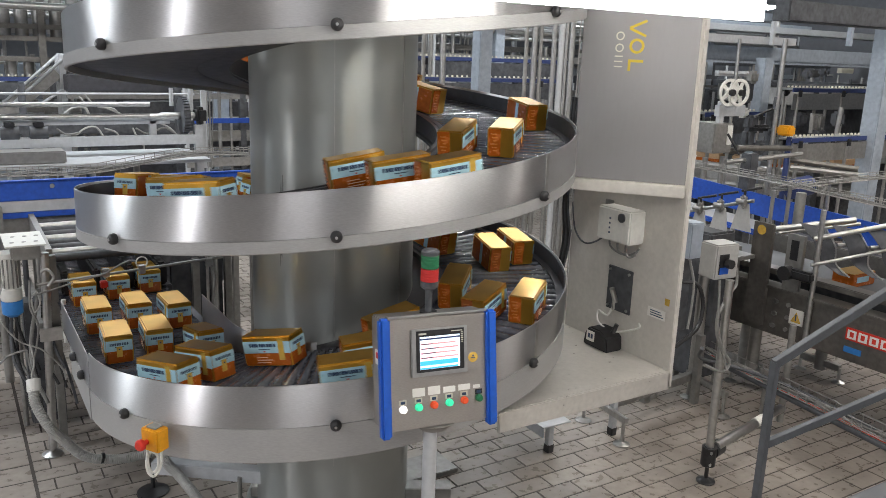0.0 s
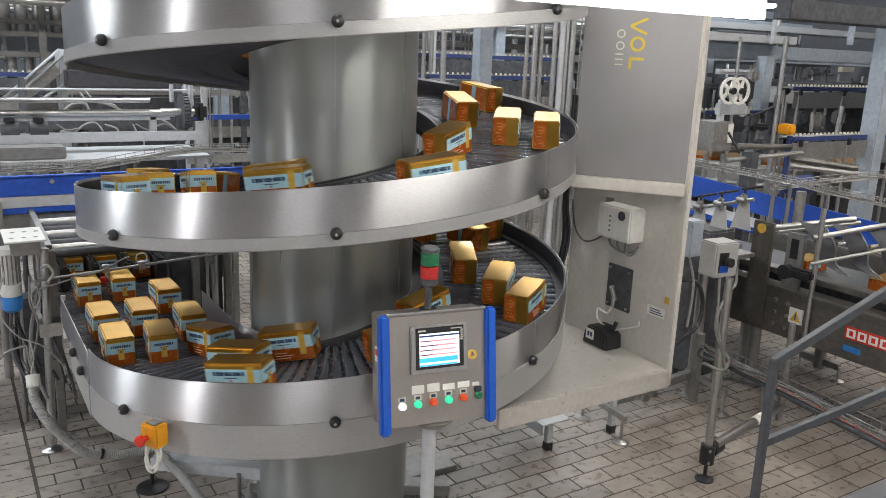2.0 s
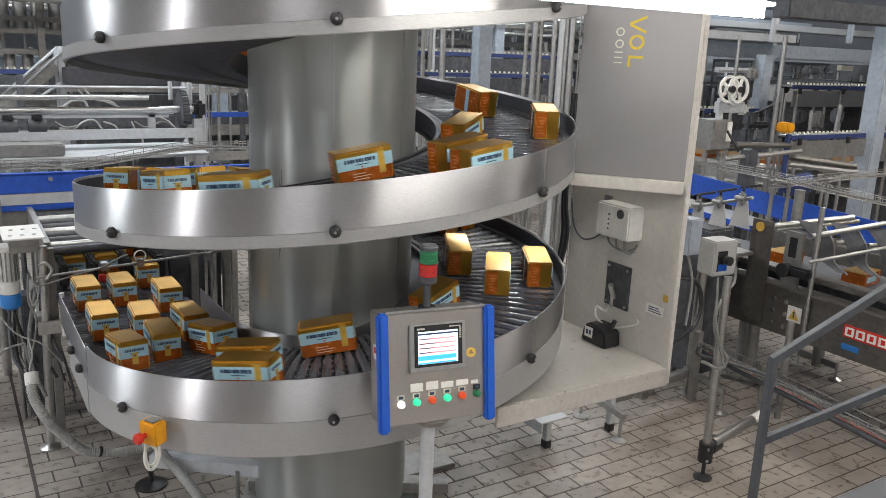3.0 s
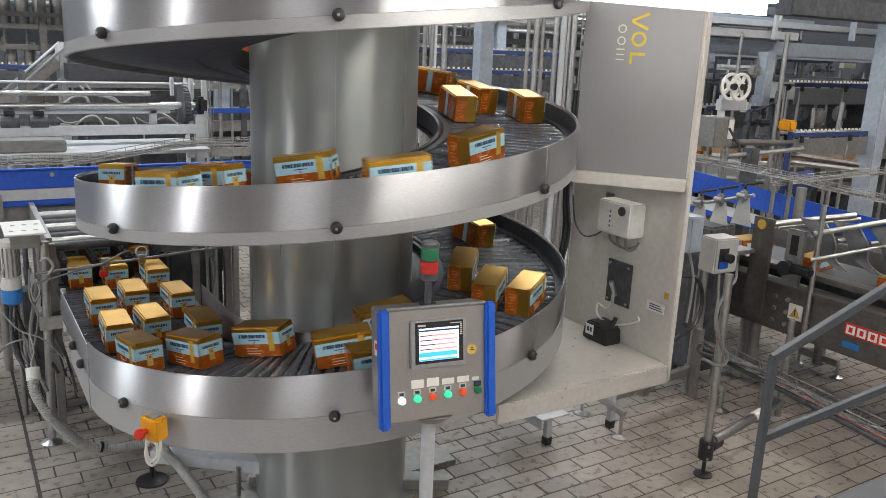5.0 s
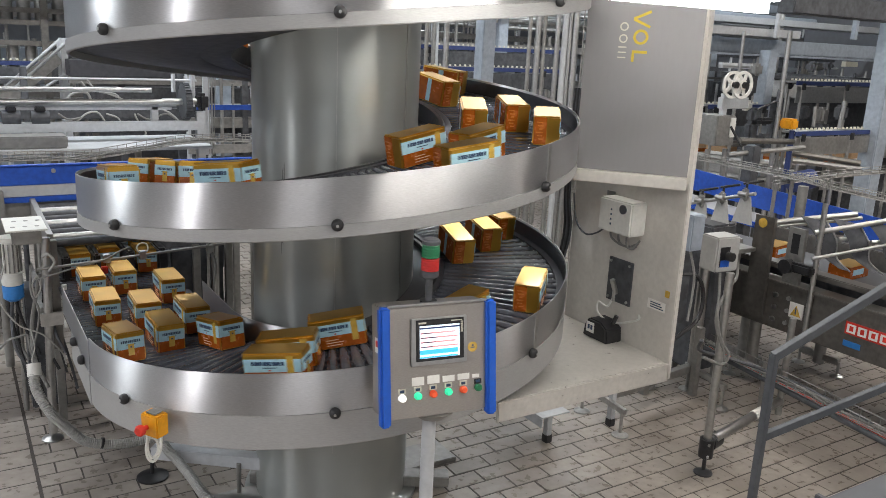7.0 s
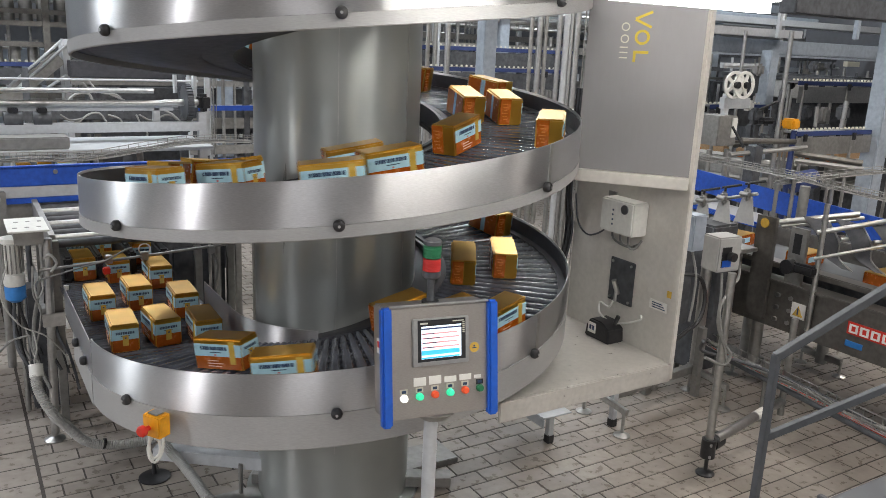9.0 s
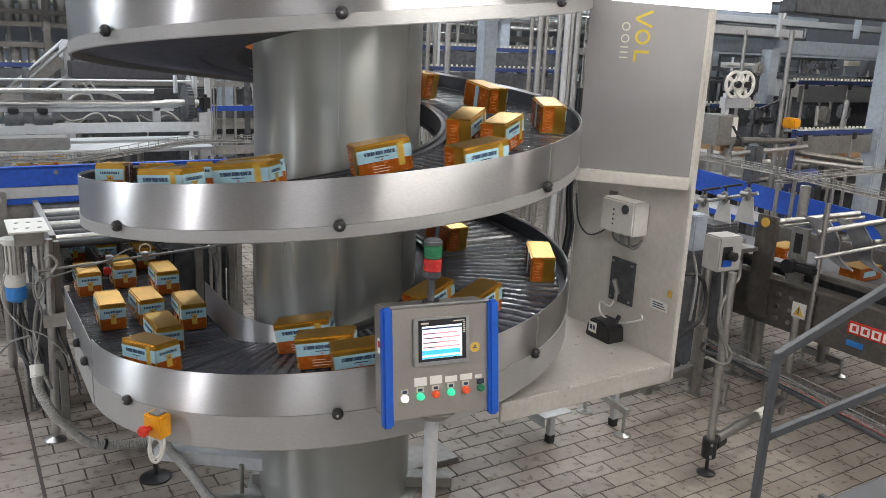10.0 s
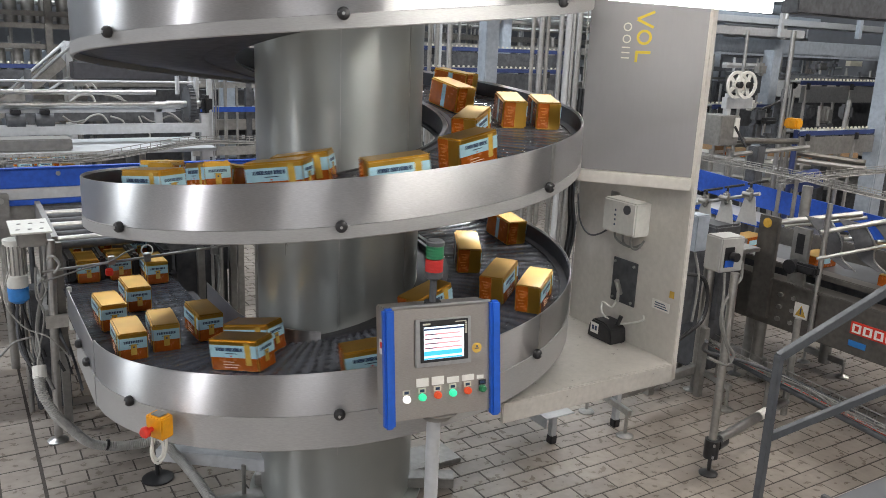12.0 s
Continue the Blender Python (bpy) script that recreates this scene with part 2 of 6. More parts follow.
# ---------------------------------------------------------------- the hall
X0, X1, Y0, Y1, HALL_Z = -16.0, 14.0, -9.0, 15.0, 5.6
floor = tagged(part("floor", box(B(), X0, X1, Y0, Y1, -0.2, -0.0022), GROUT), "brick-shaped beige ceramic floor tiles with dark grout", "floor", kind="structure")
# unseen west and south walls bounce light; north and east darken the background
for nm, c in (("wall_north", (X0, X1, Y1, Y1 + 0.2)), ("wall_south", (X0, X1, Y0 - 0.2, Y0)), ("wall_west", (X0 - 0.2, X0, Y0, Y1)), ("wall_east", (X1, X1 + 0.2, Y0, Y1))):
    tagged(part(nm, box(B(), *c, -0.2, HALL_Z), WALLP if nm in ("wall_north", "wall_east") else BOUNCEWALL), "plain hall wall, pale or dark to steer the light", "wall", kind="structure")
tagged(part("ceiling", box(B(), X0 - 0.2, X1 + 0.2, Y0 - 0.2, Y1 + 0.2, HALL_Z, HALL_Z + 0.2), CEIL), "grey hall ceiling above the machines", "ceiling", kind="structure")


def ceiling_light(x, y, z, length):
    t = thing("ceiling_light", "long white ceiling lamp, added out of view to light the hall", "ceiling lamp", "hall lamps", at=pose(x, y, z))
    part("housing", box(B(), -length / 2, length / 2, -0.09, 0.09, 0.0, 0.07, 0.01), WHITEPAINT, t)
    part("diffuser", box(B(), -length / 2 + 0.02, length / 2 - 0.02, -0.075, 0.075, -0.035, -0.001, 0.01), TUBE, t, "glowing white diffuser")
    for s in (-0.4, 0.4):
        part("hanger", cyl(B(), (s * length, 0, 0.07), (s * length, 0, HALL_Z - z), 0.006, seg=6), DULL, t)
    return t


for x, y in HALL_LAMPS:
    ceiling_light(x, y, LAMP_Z, 3.0)
    lamp = new("tube_lamp", bpy.data.lights.new("tube_lamp", "AREA"))
    lamp.data.shape, lamp.data.size, lamp.data.size_y = "RECTANGLE", 3.0, 0.2
    # power and tint differ by place, to put bright bands on rails and belt
    lamp.data.energy = LAMP_POWER * (2.0 if x < -6 else 1.5 if x < -2 and y > 0 else 1.0) * (0.35 if (2 < x < 6 and y < 0) else 0.8 if y < -5 else 0.6 if (y > 4 and x > -2) else 1.0)
    lamp.data.color = (0.88, 0.94, 1.0) if y > 4 else (0.97, 0.96, 1.0) if x < -2 else (1.0, 0.93, 0.87)
    lamp.matrix_basis = pose(x, y, LAMP_Z - 0.06)

# the lamp that hangs in front of the spiral
near_lamp = thing("batten_lamp", "lit white fluorescent batten lamp hung before the spiral", "lamp", at=pose(0.178, -1.85, 2.600))
part("diffuser", box(B(), -0.62, 0.62, -0.055, 0.055, -0.047, 0.043, 0.040), NEARTUBE, near_lamp, "glowing white diffuser", True)
part("housing", box(B(), -0.60, 0.60, -0.045, 0.045, 0.045, 0.08, 0.008), WHITEPAINT, near_lamp)
for s in (-1, 1):
    part("end_cap", box(B(), s * 0.615 - 0.014, s * 0.615 + 0.014, -0.04, 0.04, 0.045, 0.078, 0.006), DARKGREY, near_lamp)
    part("hanger", cyl(B(), (s * 0.4, 0, 0.08), (s * 0.4, 0, HALL_Z - 2.600), 0.005, seg=6), DULL, near_lamp)

# ---------------------------------------------------------------- the spiral conveyor
spiral = thing("spiral_conveyor", "tall stainless spiral conveyor winding round a grey column", "conveyor")
col = B()
lathe(col, [(0.47, 0.0), (0.47, 0.02), (0.409, 0.025), (0.409, 4.6)], 72)
part("column", col, COLUMN, spiral, "smooth grey painted steel column", True)
for deg in (0.5, 52.0):
    a = radians(deg - TWIST)
    part("column_seam", box(B(), -0.002, 0.002, -0.003, 0.0012, 0.4, 4.5, 0, Matrix.Rotation(a, 4, "Z") @ Matrix.Translation((0, -0.409, 0))), STEEL, spiral)
part("foot_plate", box(B(), -0.75, 0.75, -0.12, 0.12, 0.0, 0.03, 0.004), DULL, spiral)
TURN_PARTS = [(-426, -200, 0.146), (-200, 160, 0.052), (160, 520, 0.052)]
for a0, a1, low in TURN_PARTS:
    part("outer_rail", helix_sheet(B(), [(R_OUT - 0.004, 0.0), (R_OUT, 0.0), (R_OUT, RAIL_TOP - 0.003), (R_OUT - 0.002, RAIL_TOP), (R_OUT - 0.006, RAIL_TOP), (R_OUT - 0.006, 0.0)], a0, a1), RAIL, spiral, "brushed stainless outer rail", True)
    # added strip that paints the dark reflection on the rail's inner face
    part("inner_liner", helix_sheet(B(), [(R_OUT - 0.012, DECK + 0.012), (R_OUT - 0.0075, DECK + 0.012), (R_OUT - 0.0075, RAIL_TOP - 0.012), (R_OUT - 0.012, RAIL_TOP - 0.012)], a0, a1), RAILDARK, spiral, "dark strip for the reflection inside the rail", True)
    part("flange", helix_sheet(B(), [(R_OUT - 0.010, -low), (R_OUT - 0.001, -low), (R_OUT + 0.003, -low + 0.004), (R_OUT + 0.003, -0.001), (R_OUT - 0.010, -0.001)], a0, a1), FLANGE, spiral, "", True)
    part("tray", helix_sheet(B(), [(0.50, -0.012), (R_OUT - 0.011, -0.012), (R_OUT - 0.011, -0.022), (0.50, -0.022)], a0, a1), UNDER, spiral, "dark underside sheet", True)
    part("return_track", helix_sheet(B(), [(0.66, -0.03), (1.10, -0.03), (1.12, -0.024), (0.64, -0.024)], a0, a1), UNDER, spiral, "", True)
    part("wear_strip", helix_sheet(B(), [(1.152, DECK - 0.014), (R_OUT - 0.007, DECK - 0.014), (R_OUT - 0.007, DECK + 0.010), (1.152, DECK + 0.009)], a0, a1), UNDER, spiral, "", True)
    part("inner_strip", helix_sheet(B(), [(0.546, DECK - 0.014), (0.575, DECK - 0.014), (0.575, DECK + 0.009), (0.546, DECK + 0.010)], max(a0, -366), a1), UNDER, spiral, "", True)
    top = DECK + (0.016 if low < 0.1 else 0.004)
    part("inner_guide", helix_sheet(B(), [(0.515, 0.0), (0.545, 0.0), (0.545, top - 0.008), (0.535, top), (0.515, top)], max(a0, -366), a1), BLACK, spiral, "black plastic inner guide", True)
    for k in range(-3, 5):
        for deg in [q for q in (k * 45.5 + 0.5 + 360 * w for w in (-2, -1, 0, 1)) if a0 < q <= a1]:
            bm = B()
            m = Matrix.Translation(helix(R_OUT + 0.003, deg)) @ Matrix.Rotation(radians(deg - TWIST), 4, "Z") @ Matrix.Rotation(radians(90), 4, "X")
            lathe(bm, [(0.021, 0.0), (0.023, 0.006), (0.022, 0.018), (0.016, 0.026), (0.006, 0.029)], 16, m)
            part("knob", bm, BLACK, spiral, "round black plastic knob", True)
            part("knob_bolt", cyl(B(), helix(R_OUT + 0.031, deg), helix(R_OUT + 0.034, deg), 0.006, seg=6), STEEL, spiral)
for deg in (-313, 47, 407):
    part("rail_joint", helix_sheet(B(), [(R_OUT + 0.0005, 0.004), (R_OUT + 0.003, 0.004), (R_OUT + 0.003, RAIL_TOP), (R_OUT + 0.0005, RAIL_TOP)], deg, deg + 1.1, 0.5), STEEL, spiral, "narrow upright joint strip")
part("inner_skirt", helix_sheet(B(), [(0.412, 0.05), (0.514, 0.05), (0.514, 0.04), (0.412, 0.04)], -420, -170), BLACK, spiral, "", True)
# straight run-out at the bottom, towards +y
part("run_out_rail", box(B(), -R_OUT - 0.004, -R_OUT, 0.004, 0.92, EXIT_Z - 0.06, EXIT_Z + 0.10, 0.001), RAIL, spiral)
part("run_out_skirt", box(B(), -R_OUT - 0.006, -R_OUT + 0.004, 0.004, 0.62, EXIT_Z - 0.22, EXIT_Z - 0.062, 0.002), FLANGE, spiral)
for y in (0.16, 0.42):
    bm = B()
    lathe(bm, [(0.021, 0.0), (0.023, 0.006), (0.022, 0.018), (0.016, 0.026), (0.006, 0.029)], 16, Matrix.Translation((-R_OUT - 0.006, y, EXIT_Z - 0.05)) @ Matrix.Rotation(radians(-90), 4, "Y"))
    part("knob", bm, BLACK, spiral, "round black plastic knob", True)
part("run_out_bed", box(B(), -R_OUT + 0.005, -0.50, 0.0, 1.0, EXIT_Z - 0.10, EXIT_Z - 0.03), UNDER, spiral)
part("transfer_bed", box(B(), -R_OUT + 0.03, -0.52, 1.32, 3.4, EXIT_Z - 0.05, EXIT_Z + 0.003, 0.004), UNDER, spiral, "dark slide bed behind the exit belt")
bm = B()
pts = [helix(0.548, EXIT_ANGLE + 58 - 4 * k, 0) for k in range(15)] + [Vector((-0.548, 0.1 * k, 0)) for k in range(1, 6)]
for a, b in zip(pts, pts[1:]):
    a, b = Vector((a.x, a.y, 0)), Vector((b.x, b.y, 0))
    q = [bm.verts.new(v) for v in (a + Vector((0, 0, 0.92)), b + Vector((0, 0, 0.92)), b + Vector((0, 0, 1.10)), a + Vector((0, 0, 1.10)))]
    bm.faces.new(q)
bmesh.ops.remove_doubles(bm, verts=bm.verts[:], dist=0.0005)
bmesh.ops.solidify(bm, geom=bm.faces[:], thickness=0.004)
part("inner_sheet", bm, RAIL, spiral, "curved stainless inner guide sheet", True)

# belt of slats; it moves by one slat and starts over
SLAT_STEP = 3.5
belt = thing("slat_belt", "dark ribbed plastic slat belt of the spiral", "conveyor belt")


def slat_mesh():
    """A round-shouldered slat with a row of link teeth along one edge."""
    bm = B()
    w = radians(SLAT_STEP) / 2
    prof = [(-0.86, -0.014), (-0.86, -0.006), (-0.70, -0.001), (-0.35, 0.003), (0.1, 0.004), (0.5, 0.002), (0.72, -0.002), (0.80, -0.007), (0.80, -0.014)]
    rows = []
    for r in (0.56, 1.165):
        rows.append([bm.verts.new((r * math.sin(w * x), -r * math.cos(w * x), z)) for x, z in prof])
    for k in range(len(prof)):
        j = (k + 1) % len(prof)
        bm.faces.new((rows[0][k], rows[0][j], rows[1][j], rows[1][k]))
    bm.faces.new(rows[0])
    bm.faces.new(rows[1][::-1])
    for k in range(10):
        r0 = 0.585 + 0.059 * k
        q = [(r0, 0.78), (r0 + 0.026, 0.78), (r0 + 0.020, 1.12), (r0 + 0.006, 1.12)]
        lo = [bm.verts.new((r * math.sin(w * x), -r * math.cos(w * x), -0.013)) for r, x in q]
        hi = [bm.verts.new((r * math.sin(w * x), -r * math.cos(w * x), -0.003)) for r, x in q]
        bm.faces.new(hi)
        for a in range(4):
            b = (a + 1) % 4
            bm.faces.new((lo[a], lo[b], hi[b], hi[a]))
    return bm


first = part("slat", slat_mesh(), SLAT, belt)
SLATS = int((600 - 4) / SLAT_STEP)
for k in range(SLATS):
    d = EXIT_ANGLE + 2 + k * SLAT_STEP
    o = new("slat", first.data) if k else first
    o.parent = belt
    o.matrix_basis = Matrix.Translation((0, 0, helix_z(d) + DECK)) @ Matrix.Rotation(radians(d - TWIST), 4, "Z")

RUN_STEP = 0.036
run_belt = thing("run_out_belt", "dark ribbed flat belt carrying cartons away from the spiral", "conveyor belt")
bm = B()
prof = [(0.0, -0.012), (0.0, -0.002), (0.004, 0.0), (0.014, 0.0), (0.017, 0.004), (0.024, 0.004), (0.027, 0.0), (0.033, -0.002), (0.033, -0.012)]
ra = [bm.verts.new((-1.19, y, z)) for y, z in prof]
rb = [bm.verts.new((-0.56, y, z)) for y, z in prof]
for k in range(len(prof)):
    j = (k + 1) % len(prof)
    bm.faces.new((ra[k], ra[j], rb[j], rb[k]))
bm.faces.new(ra)
bm.faces.new(rb[::-1])
first = part("slat", bm, SLAT, run_belt)
first.matrix_basis = pose(0, 0.0, EXIT_Z)
for k in range(1, 78):
    o = new("slat", first.data)
    o.parent = run_belt
    o.matrix_basis = pose(0, k * RUN_STEP, EXIT_Z)

# ---------------------------------------------------------------- cartons
CL, CW, CH = 0.246, 0.125, 0.137


def carton_thing():
    """A shrink-wrapped carton; it travels along -x, its printed long side faces -y."""
    t = thing("carton", "shrink-wrapped amber carton with pale blue label band", "carton", "cartons on the spiral")
    bm = box(B(), -CL / 2, CL / 2, -CW / 2, CW / 2, 0.0, CH, 0.007)
    for v in bm.verts:
        s = 1 - 0.012 * math.sin(v.co.z / CH * math.pi)
        v.co.x *= s
        v.co.y *= s
        if v.co.z > CH * 0.9:
            v.co.z += 0.0015 * math.sin(v.co.x * 31) * math.cos(v.co.y * 40)
    part("body", bm, FILM, t, "glossy amber film over board", True)
    # crimped film seams along the top edges of the two ends
    for sx in (-1, 1):
        bm = B()
        for k in range(12):
            y0 = -CW / 2 + 0.005 + 0.00935 * k
            o = 0.0008 * math.sin(k * 2.1 + sx)
            box(bm, sx * (CL / 2 - 0.006) + o - 0.004, sx * (CL / 2 - 0.006) + o + 0.004, y0, y0 + 0.0094, CH - 0.006, CH + 0.0012 + 0.0007 * math.cos(k * 1.7 + sx), 0.001)
        tagged(part("seam", bm, FILM, t), kind="stuff")
    e = 0.0012
    yf, xb, xl = -CW / 2, CL / 2, -CL / 2
    # printed long side: orange foot, pale label, gold shoulder
    part("lower_panel", box(B(), xl + 0.008, xb - 0.008, yf - e * 0.4, yf + 0.003, 0.004, 0.060, 0.0004), ORANGE, t, "orange printed lower band")
    part("label", box(B(), xl + 0.005, xb - 0.005, yf - e, yf + 0.003, 0.060, 0.114, 0.0004), LABEL, t, "pale blue printed label band")
    bm = B()
    for k in range(11):
        box(bm, -0.086 + 0.0123 * k, -0.086 + 0.0123 * k + (0.0112 if k % 3 else 0.0088), yf - e * 1.5, yf, 0.088, 0.1035)
    tagged(part("print_bar", bm, INK, t, "dark blue bar of lettering"), kind="stuff")
    part("print_bar", box(B(), -0.04, 0.018, yf - e * 1.5, yf, 0.0765, 0.080), INK, t)
    part("print_mark", box(B(), -0.016, -0.008, yf - e * 1.5, yf, 0.0645, 0.0705), RED, t)
    for k, w in enumerate((0.068, 0.077, 0.054)):
        part("print_line", box(B(), -0.055, -0.055 + w, yf - e, yf, 0.015 + 0.012 * k, 0.0182 + 0.012 * k), PALEINK, t)
    part("tape", box(B(), 0.060, 0.088, yf - e * 2, yf, 0.028, CH - 0.010, 0.0005), TAPE, t, "vertical yellow tape strip")
    # trailing end
    part("end_panel", box(B(), xb - 0.003, xb + e * 0.4, yf + 0.006, -yf - 0.006, 0.004, 0.062, 0.0004), ORANGE, t)
    part("end_label", box(B(), xb - 0.003, xb + e, yf + 0.004, -yf - 0.004, 0.062, 0.114, 0.0004), LABEL, t, "pale blue label band")
    bm = B()
    for k in range(11):
        box(bm, xb, xb + e * 1.5, -0.042 + 0.0076 * k, -0.042 + 0.0076 * k + (0.006 if k % 3 else 0.005), 0.089, 0.101)
    tagged(part("end_bar", bm, INK, t), kind="stuff")
    part("end_line", box(B(), xb, xb + e * 1.5, -0.02, 0.02, 0.080, 0.083), INK, t)
    part("end_tape", box(B(), xb, xb + e * 2, -0.013, 0.013, 0.032, 0.084, 0.0005), TAPE, t, "clear yellowish tape tab")
    part("end_mark", box(B(), xb, xb + e * 2.4, -0.004, 0.004, 0.067, 0.074), INK, t)
    # leading end
    part("lead_panel", box(B(), xl - e, xl + 0.003, 0.0, CW / 2 - 0.006, 0.006, CH - 0.006, 0.0004), ORANGE, t, "orange printed stripe")
    bm = B()
    for k in range(6):
        box(bm, xl - e * 1.5, xl, 0.014 + 0.004 * (k % 2), 0.034 + 0.006 * (k % 3), 0.028 + 0.0155 * k, 0.033 + 0.0155 * k)
    tagged(part("lead_mark", bm, PALEORANGE, t), kind="stuff")
    # inner long side
    part("back_panel", box(B(), xl + 0.01, xb - 0.01, -yf - 0.003, -yf + e * 0.5, 0.006, CH - 0.010, 0.0004), ORANGE, t)
    part("back_strip", box(B(), -0.02, 0.012, -yf - 0.003, -yf + e, 0.008, CH - 0.010, 0.0004), LABEL, t)
    return t


# three lanes: radius and each carton's angle on the spiral at the start
LANES = [
    (0.67, (-550, -490, -425, -382, -336, -294, -238, -190.6, -143, -88.7, 9, 61.5, 134, 187, 301.6, 349, 396, 443.6, 522, 573.7)),
    (0.87, (-545, -497, -452, -399, -349, -304.7, -260, -208, -161, -103, -49, 18, 68, 161.5, 240, 313.4, 356.5, 440, 494, 549.5)),
    (1.05, (-540, -497, -451, -399.5, -356, -298.4, -255.6, -218, -154, -103, -28.4, 26, 103, 158, 209, 299, 341.5, 411.6, 467, 547.7, 595)),
]
TRAVEL = [(0.0, 0.0), (3.0, 122.5), (6.0, 232.0), (9.0, 342.0), (12.0, 455.0)]


def travelled(t):
    return float(np.interp(t, [a for a, _ in TRAVEL], [b for _, b in TRAVEL]))


def carton_pose(r, deg, skew):
    if deg >= EXIT_ANGLE:
        p = helix(r, deg, DECK + 0.005)
        slope = math.degrees(math.atan2(PITCH / 2 / math.pi, r))
        return Matrix.Translation(p) @ pose(0, 0, 0, 0, 0, deg - TWIST + skew) @ pose(0, 0, 0, 0, -slope, 0)
    e = EXIT_ANGLE - deg
    y = 0.008 * e if e < 45 else 0.36 + 0.012 * (e - 45)
    drop = min(1.0, y / 0.25)
    z = (1 - drop) * (helix_z(EXIT_ANGLE) + DECK) + drop * EXIT_Z + 0.006
    return Matrix.Translation((-r, y, z)) @ pose(0, 0, 0, 0, 0, -90 + skew * max(0.0, 1 - y))


cartons = []
master = carton_thing()
rng = random.Random(5)
for r, starts in LANES:
    for s0 in starts:
        skew = rng.uniform(-5, 5)
        rr = r + rng.uniform(-0.012, 0.012)
        m = carton_pose(rr, s0, skew)
        if not cartons:
            master.matrix_basis = m
            ob = master
        else:
            ob = copy_thing(master, m)
        cartons.append((ob, rr, s0, skew))

# ---------------------------------------------------------------- tower and shelf beside the spiral
tower = thing("tower", "grey painted sheet-metal tower and shelf beside the spiral", "machine frame")
TZ = HALL_Z - 0.9
part("back_wall", box(B(), 1.362, 1.374, -1.06, -0.27, 0.80, 1.834, 0.003), TOWER, tower)
part("upper_wall", box(B(), 1.362, 1.374, -1.06, -0.36, 1.836, TZ, 0.003), TOWER, tower)
part("corner_flange", box(B(), 1.345, 1.376, -1.105, -1.06, 0.80, TZ, 0.004), TOWER, tower, "bent front flange")
part("shelf", box(B(), 0.30, 1.360, -1.085, 0.05, 0.868, 0.885, 0.002), SHELFSTEEL, tower, "flat grey shelf")
part("front_lip", box(B(), 0.30, 1.36, -1.105, -1.087, 0.79, 0.887, 0.004), SHELFSTEEL, tower)
up = Vector((1.0 - 1.345, -0.665 + 1.085, 0))
m = Matrix.Translation((1.345, -1.085, 0)) @ up.to_track_quat("X", "Z").to_matrix().to_4x4()
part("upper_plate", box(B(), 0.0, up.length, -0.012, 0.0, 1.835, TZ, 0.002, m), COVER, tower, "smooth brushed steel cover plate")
part("ledge", box(B(), 0.0, up.length, -0.02, 0.03, 1.775, 1.833, 0.004, m), TOWER, tower)
# print on the cover plate: plain rings and bars in the print's colours


def print_ring(x, z, r, w, mt):
    bm = B()
    n = 20
    q = [[bm.verts.new(m @ Vector((x + rr * math.cos(a * 2 * math.pi / n), yy, z + rr * math.sin(a * 2 * math.pi / n)))) for a in range(n)] for rr, yy in ((r, 0.0004), (r, 0.0012), (r - w, 0.0012), (r - w, 0.0004))]
    for i in range(4):
        for a in range(n):
            bm.faces.new((q[i][a], q[i][(a + 1) % n], q[(i + 1) % 4][(a + 1) % n], q[(i + 1) % 4][a]))
    part("print_ring", bm, mt, tower)


def print_bar(x0, x1, z0, z1, mt):
    part("print_bar", box(B(), x0, x1, 0.0004, 0.0012, z0, z1, 0, m), mt, tower)


print_ring(0.285, 2.475, 0.035, 0.012, YELLOWINK)
for s in (-1, 1):
    slant = m @ Matrix.Translation((0.285, 0, 2.556 + s * 0.018)) @ Matrix.Rotation(radians(s * 24), 4, "Y")
    part("print_bar", box(B(), -0.042, 0.042, 0.0004, 0.0012, -0.006, 0.006, 0, slant), YELLOWINK, tower)
print_bar(0.25, 0.32, 2.40, 2.413, YELLOWINK)
print_bar(0.308, 0.32, 2.36, 2.40, YELLOWINK)
print_ring(0.365, 2.52, 0.020, 0.006, GREYINK)
print_ring(0.365, 2.465, 0.020, 0.006, GREYINK)
for k in range(3):
    print_bar(0.347, 0.385, 2.375 + 0.024 * k, 2.381 + 0.024 * k, GREYINK)
part("rating_plate", box(B(), 1.358, 1.3615, -1.03, -0.91, 1.13, 1.18, 0.0005), PAPER, tower, "small white rating plate")
for k in range(3):
    part("print_line", box(B(), 1.3565, 1.358, -1.02 + 0.01 * k, -0.93, 1.14 + 0.012 * k, 1.145 + 0.012 * k), INK, tower)

part("warning_label", box(B(), 1.3585, 1.3615, -1.052, -1.02, 1.215, 1.25, 0.0005), TAPE, tower, "small yellow warning label")
box_t = thing("socket_box", "white plastic electric box with a round dial", "electric box")
part("body", box(B(), 1.25, 1.361, -0.84, -0.60, 1.49, 1.665, 0.008), WHITE, box_t)
part("back_plate", box(B(), 1.352, 1.3612, -0.60, -0.54, 1.49, 1.68, 0.002), DULL, box_t)
bm = B()
lathe(bm, [(0.024, 0), (0.024, 0.008), (0.017, 0.009)], 20, Matrix.Translation((1.251, -0.78, 1.625)) @ Matrix.Rotation(radians(-90), 4, "Y"))
part("dial", bm, DARKGREY, box_t, "dark round dial", True)
for k in range(4):
    part("print_dot", box(B(), 1.2485, 1.2505, -0.70, -0.69, 1.53 + 0.025 * k, 1.54 + 0.025 * k), INK, box_t)
